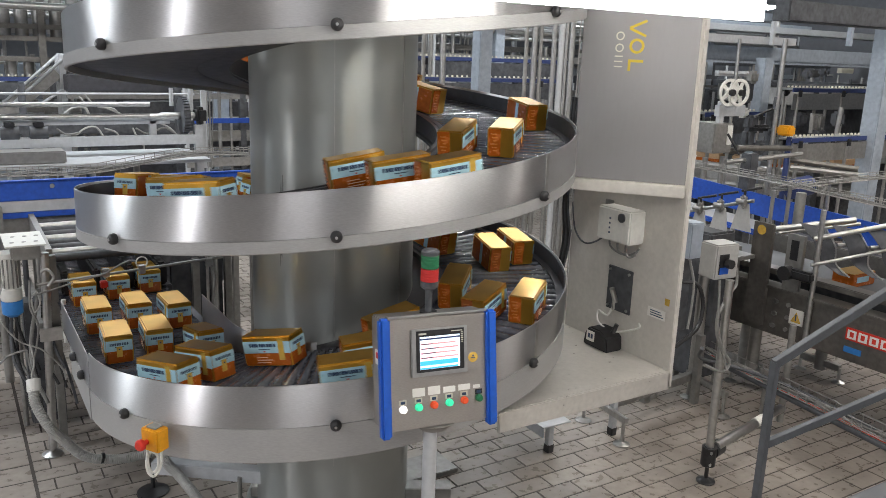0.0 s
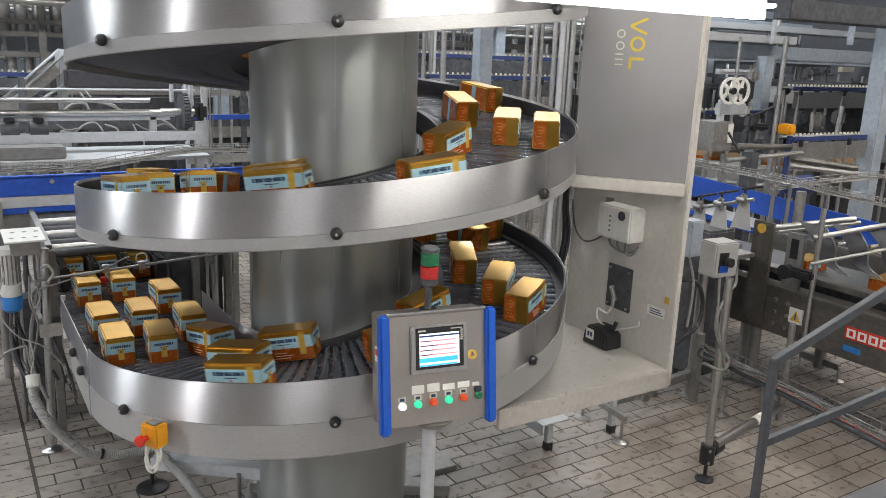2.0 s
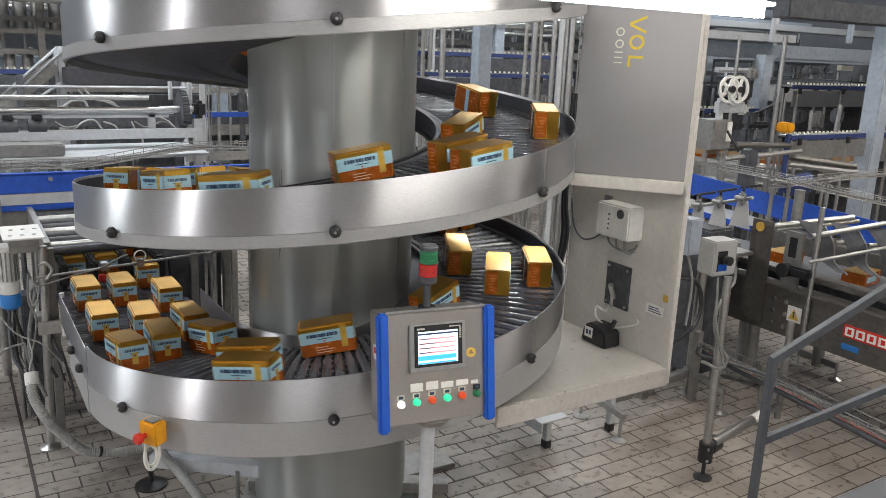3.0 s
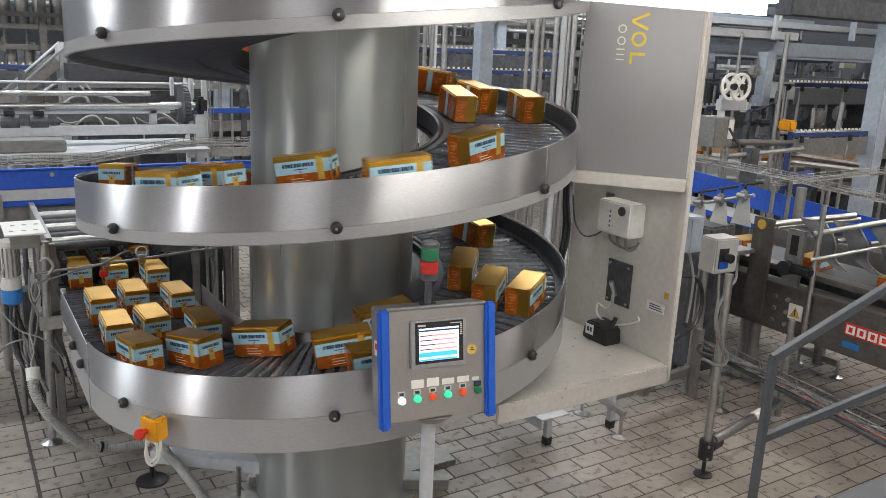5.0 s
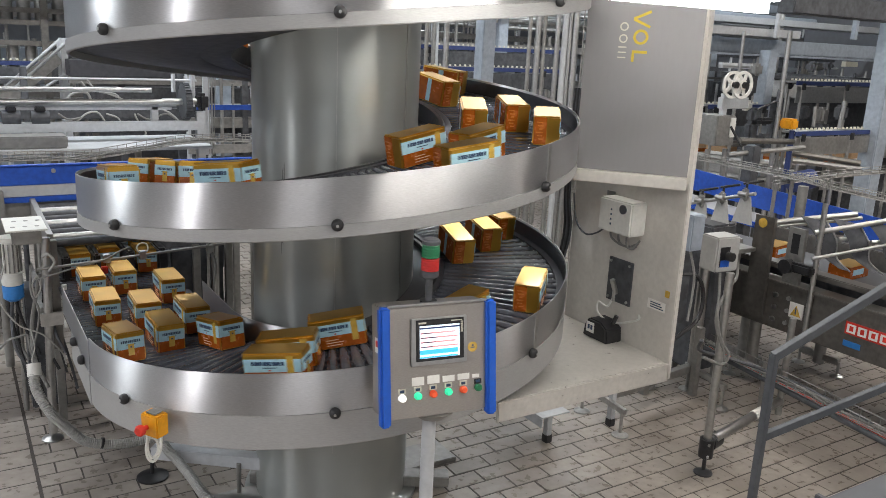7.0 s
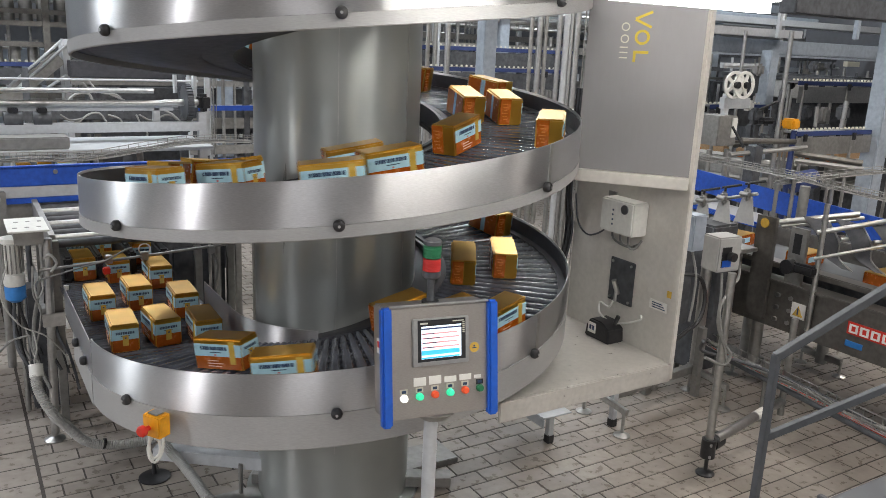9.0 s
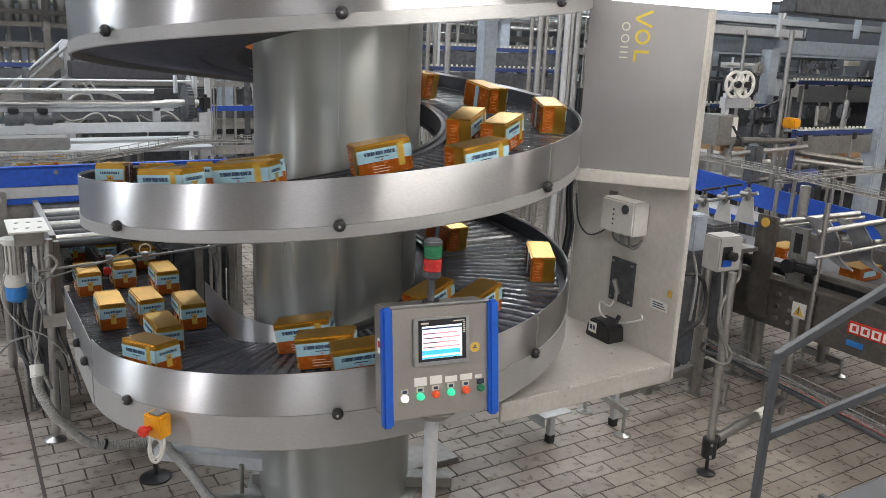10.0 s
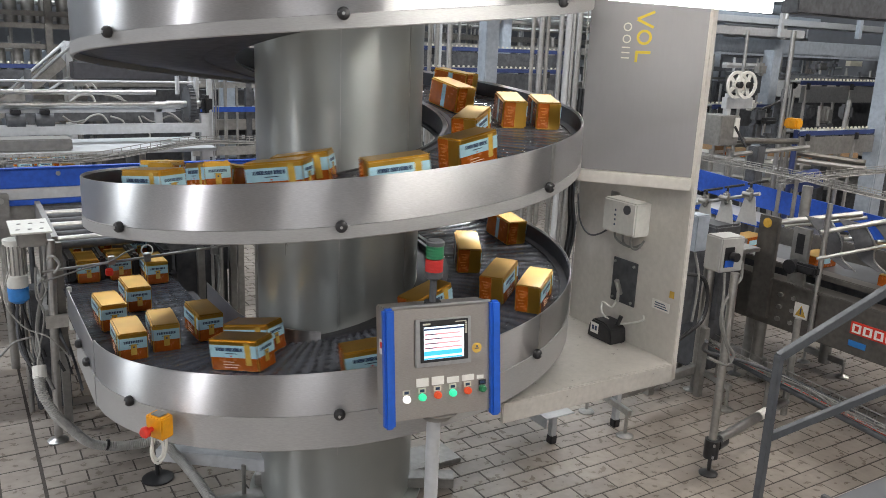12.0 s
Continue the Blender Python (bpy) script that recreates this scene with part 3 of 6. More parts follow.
for k, q in enumerate(((-0.64, 1.40), (-0.72, 1.38), (-0.78, 1.42))):
    bm = tube(B(), smooth_path([(1.33, -0.62 - 0.06 * k, 1.50), (1.33, -0.63 - 0.06 * k, 1.44 - 0.01 * k), (1.345, -0.70 - 0.04 * k, 1.41), (1.36, -0.79 - 0.01 * k, 1.42 + 0.02 * k)]), 0.006)
    part("cable", bm, CABLE, box_t, "", True)
sensor_plate = thing("sensor_plate", "dark steel plate with a fitted sensor and cable", "sensor")
part("plate", box(B(), 1.35, 1.361, -0.79, -0.61, 1.09, 1.33, 0.003), DARKGREY, sensor_plate)
for y, z in ((-0.63, 1.31), (-0.77, 1.31), (-0.63, 1.11), (-0.77, 1.11)):
    part("bolt", cyl(B(), (1.343, y, z), (1.35, y, z), 0.008, seg=6), STEEL, sensor_plate)
part("sensor", cyl(B(), (1.345, -0.69, 1.14), (1.31, -0.69, 1.22), 0.014, seg=12), STEEL, sensor_plate)
part("fitting", cyl(B(), (1.33, -0.69, 1.15), (1.33, -0.69, 1.10), 0.009, seg=8), STEEL, sensor_plate)
bm = tube(B(), smooth_path([(1.33, -0.69, 1.12), (1.32, -0.66, 1.06), (1.31, -0.60, 1.07), (1.30, -0.62, 1.01), (1.32, -0.72, 0.985), (1.35, -0.86, 1.04), (1.36, -0.86, 1.07)]), 0.0055)
part("cable", bm, WHITE, sensor_plate, "pale grey cable", True)
black_box = thing("terminal_box", "black plastic terminal box with a white sticker", "terminal box")
bm = B()
prof = [(-0.575, 0.886), (-0.585, 0.955), (-0.615, 0.995), (-0.705, 0.995), (-0.755, 0.965), (-0.765, 0.886)]
ra, rb = [[bm.verts.new((x, y, z)) for y, z in prof] for x in (1.235, 1.352)]
for k in range(6):
    bm.faces.new((ra[k], ra[(k + 1) % 6], rb[(k + 1) % 6], rb[k]))
bm.faces.new(ra)
bm.faces.new(rb[::-1])
bmesh.ops.bevel(bm, geom=bm.edges[:], offset=0.008, segments=2, affect="EDGES")
part("body", bm, BLACK, black_box, "", True)
part("sticker", box(B(), 1.2325, 1.2348, -0.665, -0.605, 0.918, 0.975), PAPER, black_box, "white sticker")
for k in range(2):
    part("print_line", box(B(), 1.2312, 1.2324, -0.655 + 0.022 * k, -0.640 + 0.022 * k, 0.935, 0.96), INK, black_box)
rod_bm = cyl(B(), (1.30, -0.735, 0.985), (1.31, -0.75, 1.035), 0.012, seg=12)
part("gland", rod_bm, BLACK, black_box, "", True)

# legs under the shelf
for nm, x, y, h in (("jack_stand", 1.392, -0.171, 0.80), ("jack_stand", 1.918, -0.179, 0.80)):
    lg = thing(nm, "square galvanised machine leg with a black rubber foot", "machine leg", "machine legs", at=pose(x, y, 0))
    part("post", box(B(), -0.02, 0.02, -0.02, 0.02, 0.05, h if x > 1.5 else 0.198, 0.003), WHITEPAINT, lg)
    part("rubber_foot", box(B(), -0.025, 0.025, -0.025, 0.025, 0.0, 0.06, 0.006), BLACK, lg)
    if x < 1.5:
        part("bracket", box(B(), -0.10, 0.12, -0.06, 0.30, 0.20, 0.21, 0.002), WHITEPAINT, lg, "galvanised bracket plate")
        part("bracket_side", box(B(), -0.10, -0.093, -0.06, 0.30, 0.14, 0.199, 0.002), WHITEPAINT, lg)
        part("riser", box(B(), -0.03, 0.03, 0.20, 0.26, 0.211, 0.868, 0.004), DULL, lg)

# ---------------------------------------------------------------- control panel
panel = thing("control_panel", "stainless operator panel with touch screen and blue edge strips", "control panel", at=pose(-0.2179, -1.438, 1.0888, 0, 0, -7.66) @ pose(0, 0, 0, -9.68, 1.01, 0))
panel.scale = (0.922, 1.0, 0.898)
plumb = Vector((0.0191, 0.1682, -1.0979))  # straight down by one metre, seen from the tilted panel
PW, PH, PD = 0.485, 0.455, 0.14
part("housing", box(B(), -PW / 2 + 0.02, PW / 2 - 0.02, 0.0, PD, 0.0, PH, 0.006), PANELSTEEL, panel)
part("top_trim", box(B(), -PW / 2 + 0.03, PW / 2 - 0.03, -0.006, 0.02, PH + 0.001, PH + 0.009, 0.002), STEEL, panel)
part("edge_strip", box(B(), -PW / 2 - 0.006, -PW / 2 + 0.037, -0.022, 0.016, -0.022, PH + 0.004, 0.009), BLUESTRIP, panel, "bright blue plastic edge strip", True)
part("edge_strip", box(B(), PW / 2 - 0.037, PW / 2 + 0.006, -0.022, 0.016, -0.022, PH + 0.006, 0.009), BLUESTRIP, panel, "bright blue plastic edge strip", True)
scr = part("touch_screen", box(B(), -0.118, 0.122, -0.010, 0.0, 0.212, 0.405, 0.003), STEEL, panel, "steel-framed touch screen")
part("bezel", box(B(), -0.098, 0.106, -0.013, -0.010, 0.230, 0.398, 0.001), BLACK, scr)
part("display", box(B(), -0.084, 0.086, -0.0145, -0.013, 0.242, 0.374), SCREEN, scr, "lit white and blue display")
part("title_bar", box(B(), -0.084, 0.086, -0.0155, -0.0145, 0.361, 0.367), DARKBLUE, scr)
for k in range(4):
    part("list_row", box(B(), -0.081, 0.078 - 0.01 * (k % 2), -0.0155, -0.0145, 0.286 + 0.0185 * k, 0.291 + 0.0185 * k), SCREENRED, scr)
    part("row_text", box(B(), -0.079, -0.03 + 0.012 * (k % 3), -0.0165, -0.0155, 0.287 + 0.0185 * k, 0.290 + 0.0185 * k), INK, scr)
part("blue_band", box(B(), -0.084, 0.078, -0.0155, -0.0145, 0.258, 0.276), SCREENBLUE, scr)
part("foot_band", box(B(), -0.084, 0.078, -0.0155, -0.0145, 0.243, 0.249), SCREENBLUE, scr)
part("maker_mark", box(B(), -0.088, -0.056, -0.0138, -0.013, 0.382, 0.389), GREYINK, scr)
part("maker_mark", box(B(), 0.05, 0.098, -0.0138, -0.013, 0.386, 0.390), GREYINK, scr)
for k in range(6):
    part("key", box(B(), 0.092, 0.101, -0.0145, -0.013, 0.338 + 0.008 * k, 0.343 + 0.008 * k), GREYINK, scr)
for k, (mt, nm, lab) in enumerate(((LITWHITE, "push_button", "lit white push button"), (LITGREEN, "push_button", "lit green push button"), (LITRED, "push_button", "red push button"),
                                   (LITGREEN, "push_button", "lit green push button"), (LITRED, "push_button", "red push button"), (GREENLENS, "push_button", "dark green push button"))):
    x, z = -0.155 + 0.0655 * k, 0.088 + 0.0015 * k
    bm = B()
    lathe(bm, [(0.0155, 0), (0.0155, 0.007), (0.0135, 0.008), (0.0135, 0.014), (0.010, 0.017)], 20, Matrix.Translation((x, -0.001, z)) @ Matrix.Rotation(radians(90), 4, "X"))
    b = part(nm, bm, mt, panel, lab, True)
    part("plate", box(B(), x - 0.016, x + 0.016, -0.003, -0.0005, z + 0.016, z + 0.037, 0.0008), GREYINK if k < 5 else BLACK, b)
    part("pictogram", box(B(), x - 0.009, x + 0.009, -0.0042, -0.003, z + 0.021, z + 0.032), INK, b)
    if k:
        hgt = 0.034 if k in (1, 2) else 0.024
        lb = part("name_card", box(B(), x - 0.024, x + (0.028 if k < 5 else 0.006), -0.002, -0.0005, z + 0.042, z + 0.042 + hgt * (1 if k < 5 else 0.6)), PAPER, b, "white name card")
bm = B()
lathe(bm, [(0.021, 0), (0.021, 0.001)], 24, Matrix.Translation((0.150, -0.0005, 0.268)) @ Matrix.Rotation(radians(90), 4, "X"))
sk = part("sticker", bm, TAPE, panel, "round yellow sticker")
part("mark", box(B(), 0.141, 0.159, -0.0022, -0.0016, 0.264, 0.268), INK, sk)
part("mark", box(B(), 0.146, 0.154, -0.0022, -0.0016, 0.271, 0.278), INK, sk)
part("side_card", box(B(), -PW / 2 + 0.018, -PW / 2 + 0.0198, 0.03, 0.10, 0.26, 0.32), PAPER, panel)
part("side_mark", box(B(), -PW / 2 + 0.0165, -PW / 2 + 0.018, 0.04, 0.09, 0.285, 0.31), RED, panel)
bm = B()
lathe(bm, [(0.03, -0.035), (0.05, -0.03), (0.085, -0.001)], 24, Matrix.Translation((0.0, 0.06, 0)))
part("neck", bm, DULL, panel, "", True)
hub = Vector((-0.012, 0.06, 0.0))
part("pole", cyl(B(), hub + plumb * 0.02, hub + plumb * 1.056, 0.028, seg=24), WHITEPAINT, panel, "pale painted round pole", True)
part("pole_foot", cyl(B(), hub + plumb * 1.057, hub + plumb * 1.072, 0.12, seg=28), DULL, panel)
be = part("beacon", cyl(B(), (0.0, 0.05, PH), (0.0, 0.05, PH + 0.012), 0.034, seg=24), BLACK, panel, "signal beacon with green over red lens")
be.matrix_basis = pose(-0.018, 0.05, PH) @ pose(0, 0, 0, 9.68, -1.01, 0) @ pose(0.0, -0.05, -PH)
part("stem", cyl(B(), (0, 0.05, PH + 0.012), (0, 0.05, PH + 0.12), 0.014, seg=16), DARKGREY, be, "", True)
bm = B()
lathe(bm, [(0.022, PH + 0.105), (0.036, PH + 0.116), (0.036, PH + 0.139)], 24, Matrix.Translation((0, 0.05, 0)))
part("collar", bm, DARKGREY, be, "", True)
for nm, mt, z0, z1 in (("red_lens", REDLENS, 0.140, 0.190), ("green_lens", GREENLENS, 0.194, 0.246)):
    bm = B()
    lathe(bm, [(0.034, PH + z0)] + [(0.0355 - 0.0012 * (k % 2), PH + z0 + (z1 - z0) * (k + 0.5) / 9) for k in range(9)] + [(0.034, PH + z1)], 28, Matrix.Translation((0, 0.05, 0)))
    part(nm, bm, mt, be)
bm = B()
lathe(bm, [(0.036, PH + 0.248), (0.036, PH + 0.262), (0.028, PH + 0.270)], 24, Matrix.Translation((0, 0.05, 0)))
part("cap", bm, DARKGREY, be, "", True)

# emergency stop on the lower flange
es = thing("emergency_stop", "yellow emergency stop box with a red mushroom button", "emergency stop", at=pose(-1.039, -0.671, 0.857, 0, 0, -58))
es.scale = (0.88, 0.88, 0.88)
part("housing", box(B(), -0.05, 0.05, -0.07, 0.0, 0.0, 0.105, 0.006), YELLOW, es)
part("cover_rim", box(B(), -0.03, 0.03, -0.06, -0.01, 0.106, 0.112, 0.003), DULL, es)
bm = B()
lathe(bm, [(0.012, 0), (0.012, 0.02), (0.026, 0.03), (0.026, 0.045), (0.018, 0.055)], 20, Matrix.Translation((-0.012, -0.07, 0.045)) @ Matrix.Rotation(radians(90), 4, "X"))
part("button", bm, RED, es, "red mushroom button", True)
# ---------------------------------------------------------------- machine parts used all over the hall


def bar(t, name, a, b, w, h, mat, label=""):
    """A square bar from a to b, standing upright or lying level."""
    a, b = Vector(a), Vector(b)
    d = b - a
    if abs(d.normalized().z) > 0.7:
        m = Matrix.Translation(a)
        bm = box(B(), -w / 2, w / 2, -h / 2, h / 2, 0, d.length, min(w, h) * 0.06, m)
    else:
        m = Matrix.Translation(a) @ Matrix.Rotation(math.atan2(d.y, d.x), 4, "Z") @ Matrix.Rotation(-math.atan2(d.z, math.hypot(d.x, d.y)), 4, "Y")
        bm = box(B(), 0, d.length, -w / 2, w / 2, -h / 2, h / 2, min(w, h) * 0.06, m)
    return part(name, bm, mat, t, label)


def rod(t, name, a, b, r, mat, label="", seg=12):
    return part(name, cyl(B(), a, b, r, seg=seg), mat, t, label, True)


def hose(t, name, pts, r, mat, label="", n=8):
    return part(name, tube(B(), smooth_path(pts, n), r), mat, t, label, True)


def foot(t, x, y, h=0.05, r=0.05, mat=STEEL):
    bm = B()
    lathe(bm, [(r, 0.0), (r, 0.008), (r * 0.5, 0.02), (0.012, 0.025), (0.012, h + 0.04)], 20, Matrix.Translation((x, y, 0)))
    return part("levelling_foot", bm, mat, t, "", True)


def bottle_line(a, b, plate=DARKGREY):
    """A far conveyor: side rails, guide rail, legs and a row of bottle necks."""
    a, b = Vector(a), Vector(b)
    t = thing("bottle_conveyor", "dark blue edged conveyor carrying a row of bottles", "conveyor", "bottle conveyors")
    d = (b - a).normalized()
    n = Vector((-d.y, d.x, 0))
    for s in (-0.09, 0.09):
        bar(t, "side_rail", a + n * s - Vector((0, 0, 0.06)), b + n * s - Vector((0, 0, 0.06)), 0.012, 0.05, DARKBLUE if s < 0 else DULL)
    bar(t, "side_plate", a - n * 0.1 - Vector((0, 0, 0.20)), b - n * 0.1 - Vector((0, 0, 0.20)), 0.01, 0.20, plate)
    bar(t, "bed", a - Vector((0, 0, 0.05)), b - Vector((0, 0, 0.05)), 0.16, 0.02, STEEL)
    L = (b - a).length
    k = 0
    while k * 0.9 < L:
        q = a + d * (k * 0.9 + 0.1)
        for s in (-0.1, 0.1):
            p = q + n * s
            rod(t, "leg", (p.x, p.y, 0), (p.x, p.y, p.z - 0.1), 0.02, DULL, seg=8)
            part("clamp", box(B(), p.x - 0.03, p.x + 0.03, p.y - 0.04, p.y - 0.02, p.z - 0.14, p.z - 0.06, 0.004), BLACK, t)
        k += 1
    st = B()
    for i in range(int(L / 0.075)):
        q = a + d * (i * 0.075 + 0.03)
        cyl(st, q - Vector((0, 0, 0.03)), q - Vector((0, 0, 0.008)), 0.015, 0.012, seg=8)
    tagged(part("bottle_row", st, GREYINK, t, "row of pale bottle caps", True), kind="stuff")
    return t


def wire_tray(pts, width):
    """A cable basket of thin wires along a path."""
    t = thing("cable_basket", "thin wire cable basket with loose cables", "cable tray", "cable baskets")
    P = smooth_path(pts, 10)
    side = []
    for i, q in enumerate(P):
        d = P[min(i + 1, len(P) - 1)] - P[max(i - 1, 0)]
        side.append(Vector((-d.y, d.x, 0)).normalized())
    for off, dz in ((-1, 0), (1, 0), (-1, 0.05), (1, 0.05), (0, 0), (-0.5, 0), (0.5, 0)):
        part("wire", tube(B(), [q + n * (off * width / 2) + Vector((0, 0, dz)) for q, n in zip(P, side)], 0.0035, 5), DULL, t)
    bm = B()
    for q, n in list(zip(P, side)):
        a, b, c, d = (q - n * width / 2 + Vector((0, 0, 0.05)), q - n * width / 2, q + n * width / 2, q + n * width / 2 + Vector((0, 0, 0.05)))
        for u, v in ((a, b), (b, c), (c, d)):
            cyl(bm, u, v, 0.003, seg=5)
    tagged(part("cross_wires", bm, DULL, t), kind="stuff")
    r = random.Random(int(pts[0][0] * 100) + 7)
    for k in range(4):
        o = r.uniform(-0.35, 0.35) * width
        part("cable", tube(B(), [q + n * (o + 0.01 * math.sin(i * 0.9 + k)) + Vector((0, 0, 0.012 + 0.008 * math.sin(i * 0.6 + k))) for i, (q, n) in enumerate(zip(P, side))], 0.006, 6), CABLE, t)
    for i in (0, len(P) // 2, len(P) - 1):
        rod(t, "stand", (P[i].x, P[i].y, 0), (P[i].x, P[i].y, P[i].z - 0.004), 0.018, DULL, seg=8)
    return t


def blue_run(a, b):
    a, b = Vector(a), Vector(b)
    t = thing("guarded_conveyor", "conveyor with tall bright blue side guards", "conveyor")
    d = (b - a).normalized()
    n = Vector((-d.y, d.x, 0)).normalized()
    bar(t, "blue_guard", a + n * 0.25, b + n * 0.25, 0.02, 0.21, BLUE, "bright blue side guard")
    bar(t, "lower_guard", a - n * 0.2 - Vector((0, 0, 0.16)), b - n * 0.2 - Vector((0, 0, 0.16)), 0.02, 0.05, BLUE)
    m = a.lerp(b, 0.45)
    bar(t, "bed", a - Vector((0, 0, 0.16)), m - Vector((0, 0, 0.16)), 0.42, 0.03, BOXGREY, "pale modular belt")
    bar(t, "dark_bed", m - Vector((0, 0, 0.162)), b - Vector((0, 0, 0.162)), 0.42, 0.03, DARKGREY)
    for k in range(4):
        q = a.lerp(b, k / 3)
        for s in (-0.2, 0.2):
            p = q + n * s
            rod(t, "leg", (p.x, p.y, 0), (p.x, p.y, p.z - 0.18), 0.025, DULL, seg=8)
    return t


def filler_carousel(c, zb, zt):
    """A far round filling machine: drum, bottle ring, valves, posts and base."""
    t = thing("filling_machine", "round stainless bottle filling machine on a dark base", "filling machine")
    at = Matrix.Translation((c[0], c[1], 0))
    for nm, prof, mt in (
        ("drum", [(0.0, zt - 0.01), (0.92, zt), (0.93, zt - 0.02), (0.93, zb + 0.06), (0.87, zb + 0.05)], STEEL),
        ("bottle_ring", [(0.87, zb + 0.03), (1.06, zb + 0.03), (1.06, zb - 0.07), (0.87, zb - 0.07)], DULL),
        ("core", [(0.55, zb - 0.07), (0.55, 0.75)], DARKGREY),
        ("base_ring", [(0.0, 0.78), (1.15, 0.77), (1.18, 0.70), (1.18, 0.45), (1.0, 0.40), (1.0, 0.0)], DARKGREY),
    ):
        bm = B()
        lathe(bm, prof, 40, at)
        part(nm, bm, mt, t, "", True)
    for k in range(24):
        a = k * math.pi / 12
        p = Vector((c[0] + 0.98 * math.cos(a), c[1] + 0.98 * math.sin(a), 0))
        rod(t, "valve", p + Vector((0, 0, zb - 0.34)), p + Vector((0, 0, zb - 0.06)), 0.022, STEEL, seg=8)
        if k % 2:
            part("gripper", box(B(), p.x - 0.03, p.x + 0.03, p.y - 0.03, p.y + 0.03, zb - 0.30, zb - 0.22, 0.006), DARKGREY, t)
    for k in range(10):
        a = 3.4 + k * 0.27
        p = Vector((c[0] + 0.75 * math.cos(a), c[1] + 0.75 * math.sin(a), 0))
        part("top_valve", cyl(B(), p + Vector((0, 0, zt)), p + Vector((0, 0, zt + 0.09 + 0.03 * (k % 3))), 0.03, 0.018, seg=10), DARKGREY if k % 2 else DULL, t, "", True)
    for k in range(6):
        a = 3.3 + k * 0.52
        p = Vector((c[0] + 1.28 * math.cos(a), c[1] + 1.28 * math.sin(a), 0))
        bar(t, "guard_post", p, p + Vector((0, 0, zb + 0.02)), 0.05, 0.05, DARKGREY if k % 2 else STEEL)
    rail = [(c[0] + 1.28 * math.cos(3.3 + k * 0.13), c[1] + 1.28 * math.sin(3.3 + k * 0.13), 0) for k in range(21)]
    for z in (1.0, zb - 0.36, zb):
        part("guard_rail", tube(B(), [Vector((q[0], q[1], z)) for q in rail], 0.022, 8), DULL, t, "", True)
    return t


def reel_machine(p):
    x, y, z = p[0] - 0.10, p[1], p[2] + 0.02
    t = thing("labelling_machine", "labelling machine with two white spoked reels", "labelling machine")
    part("cabinet", box(B(), x - 0.02, x + 0.28, y - 0.1, y + 0.2, z - 0.05, z + 0.27, 0.01), DULL, t)
    part("keypad", box(B(), x + 0.18, x + 0.26, y - 0.115, y - 0.101, z + 0.04, z + 0.25, 0.004), WHITE, t)
    rod(t, "leg", (x, y, 0), (x, y, z - 0.1), 0.03, DULL)
    rod(t, "leg", (x + 0.28, y, 0), (x + 0.28, y, z - 0.1), 0.03, DULL)
    bar(t, "arm", (x + 0.16, y, z + 0.27), (x + 0.16, y, z + 0.50), 0.06, 0.06, WHITEPAINT)
    bar(t, "arm", (x + 0.1, y, z + 0.40), (x + 0.52, y, z + 0.40), 0.07, 0.12, WHITEPAINT)
    for k, dx in enumerate((0.12, 0.24)):
        bm = B()
        c = Vector((x + dx, y - 0.12 - 0.03 * k, z + 0.60))
        m = Matrix.Translation(c) @ Matrix.Rotation(radians(-4), 4, "Z") @ Matrix.Rotation(radians(90), 4, "X")
        ring = [(0.145, -0.01), (0.145, 0.01), (0.115, 0.01), (0.115, -0.01), (0.145, -0.01)]
        rs = []
        for r, h in ring[:4]:
            rs.append([bm.verts.new(m @ Vector((r * math.cos(a * math.pi / 16), r * math.sin(a * math.pi / 16), h))) for a in range(32)])
        for i in range(4):
            for a in range(32):
                bm.faces.new((rs[i][a], rs[i][(a + 1) % 32], rs[(i + 1) % 4][(a + 1) % 32], rs[(i + 1) % 4][a]))
        for s in range(5):
            an = s * 2 * math.pi / 5
            box(bm, 0.02, 0.125, -0.02, 0.02, -0.006, 0.006, 0, m @ Matrix.Rotation(an, 4, "Z"))
        lathe(bm, [(0.05, -0.02), (0.05, 0.02)], 16, m)
        part("reel", bm, WHITE, t, "white spoked reel")
        part("hub", cyl(B(), c - Vector((0, 0.06, 0)), c + Vector((0, 0.03, 0)), 0.035, seg=16), BLACK, t)
    return t



# ---- white packing frame
t = thing("packing_frame", "white painted packing machine frame with steel pipes", "machine frame")
rod(t, "pipe", (-1.484, 4.000, 1.872), (-0.039, 4.000, 1.872), 0.022, STEEL)
rod(t, "pipe", (-1.494, 4.000, 1.763), (0.211, 4.000, 1.763), 0.028, STEEL)
bar(t, "beam", (-1.496, 4.050, 1.722), (0.139, 4.050, 1.722), 0.060, 0.060, WHITEPAINT)
bar(t, "beam", (-1.514, 3.950, 1.556), (0.366, 3.950, 1.556), 0.080, 0.085, WHITEPAINT)
bar(t, "post", (0.377, 3.950, 0.000), (0.377, 3.950, 1.684), 0.075, 0.075, WHITEPAINT)
bar(t, "post", (-0.012, 4.050, 1.517), (-0.012, 4.050, 1.725), 0.060, 0.060, WHITEPAINT)
rod(t, "strut", (0.202, 4.200, 1.843), (0.202, 4.200, 2.011), 0.020, WHITEPAINT)
rod(t, "strut", (0.355, 4.100, 1.771), (0.355, 4.100, 2.008), 0.025, WHITEPAINT)
bar(t, "post", (0.525, 4.300, 1.226), (0.525, 4.300, 1.983), 0.040, 0.040, WHITEPAINT)
rod(t, "strut", (0.618, 4.400, 1.209), (0.618, 4.400, 1.967), 0.008, STEEL)
rod(t, "strut", (0.590, 4.400, 1.210), (0.590, 4.400, 1.967), 0.006, STEEL)
rod(t, "pipe", (-1.369, 4.800, 1.918), (0.576, 4.800, 1.918), 0.012, WHITEPAINT)
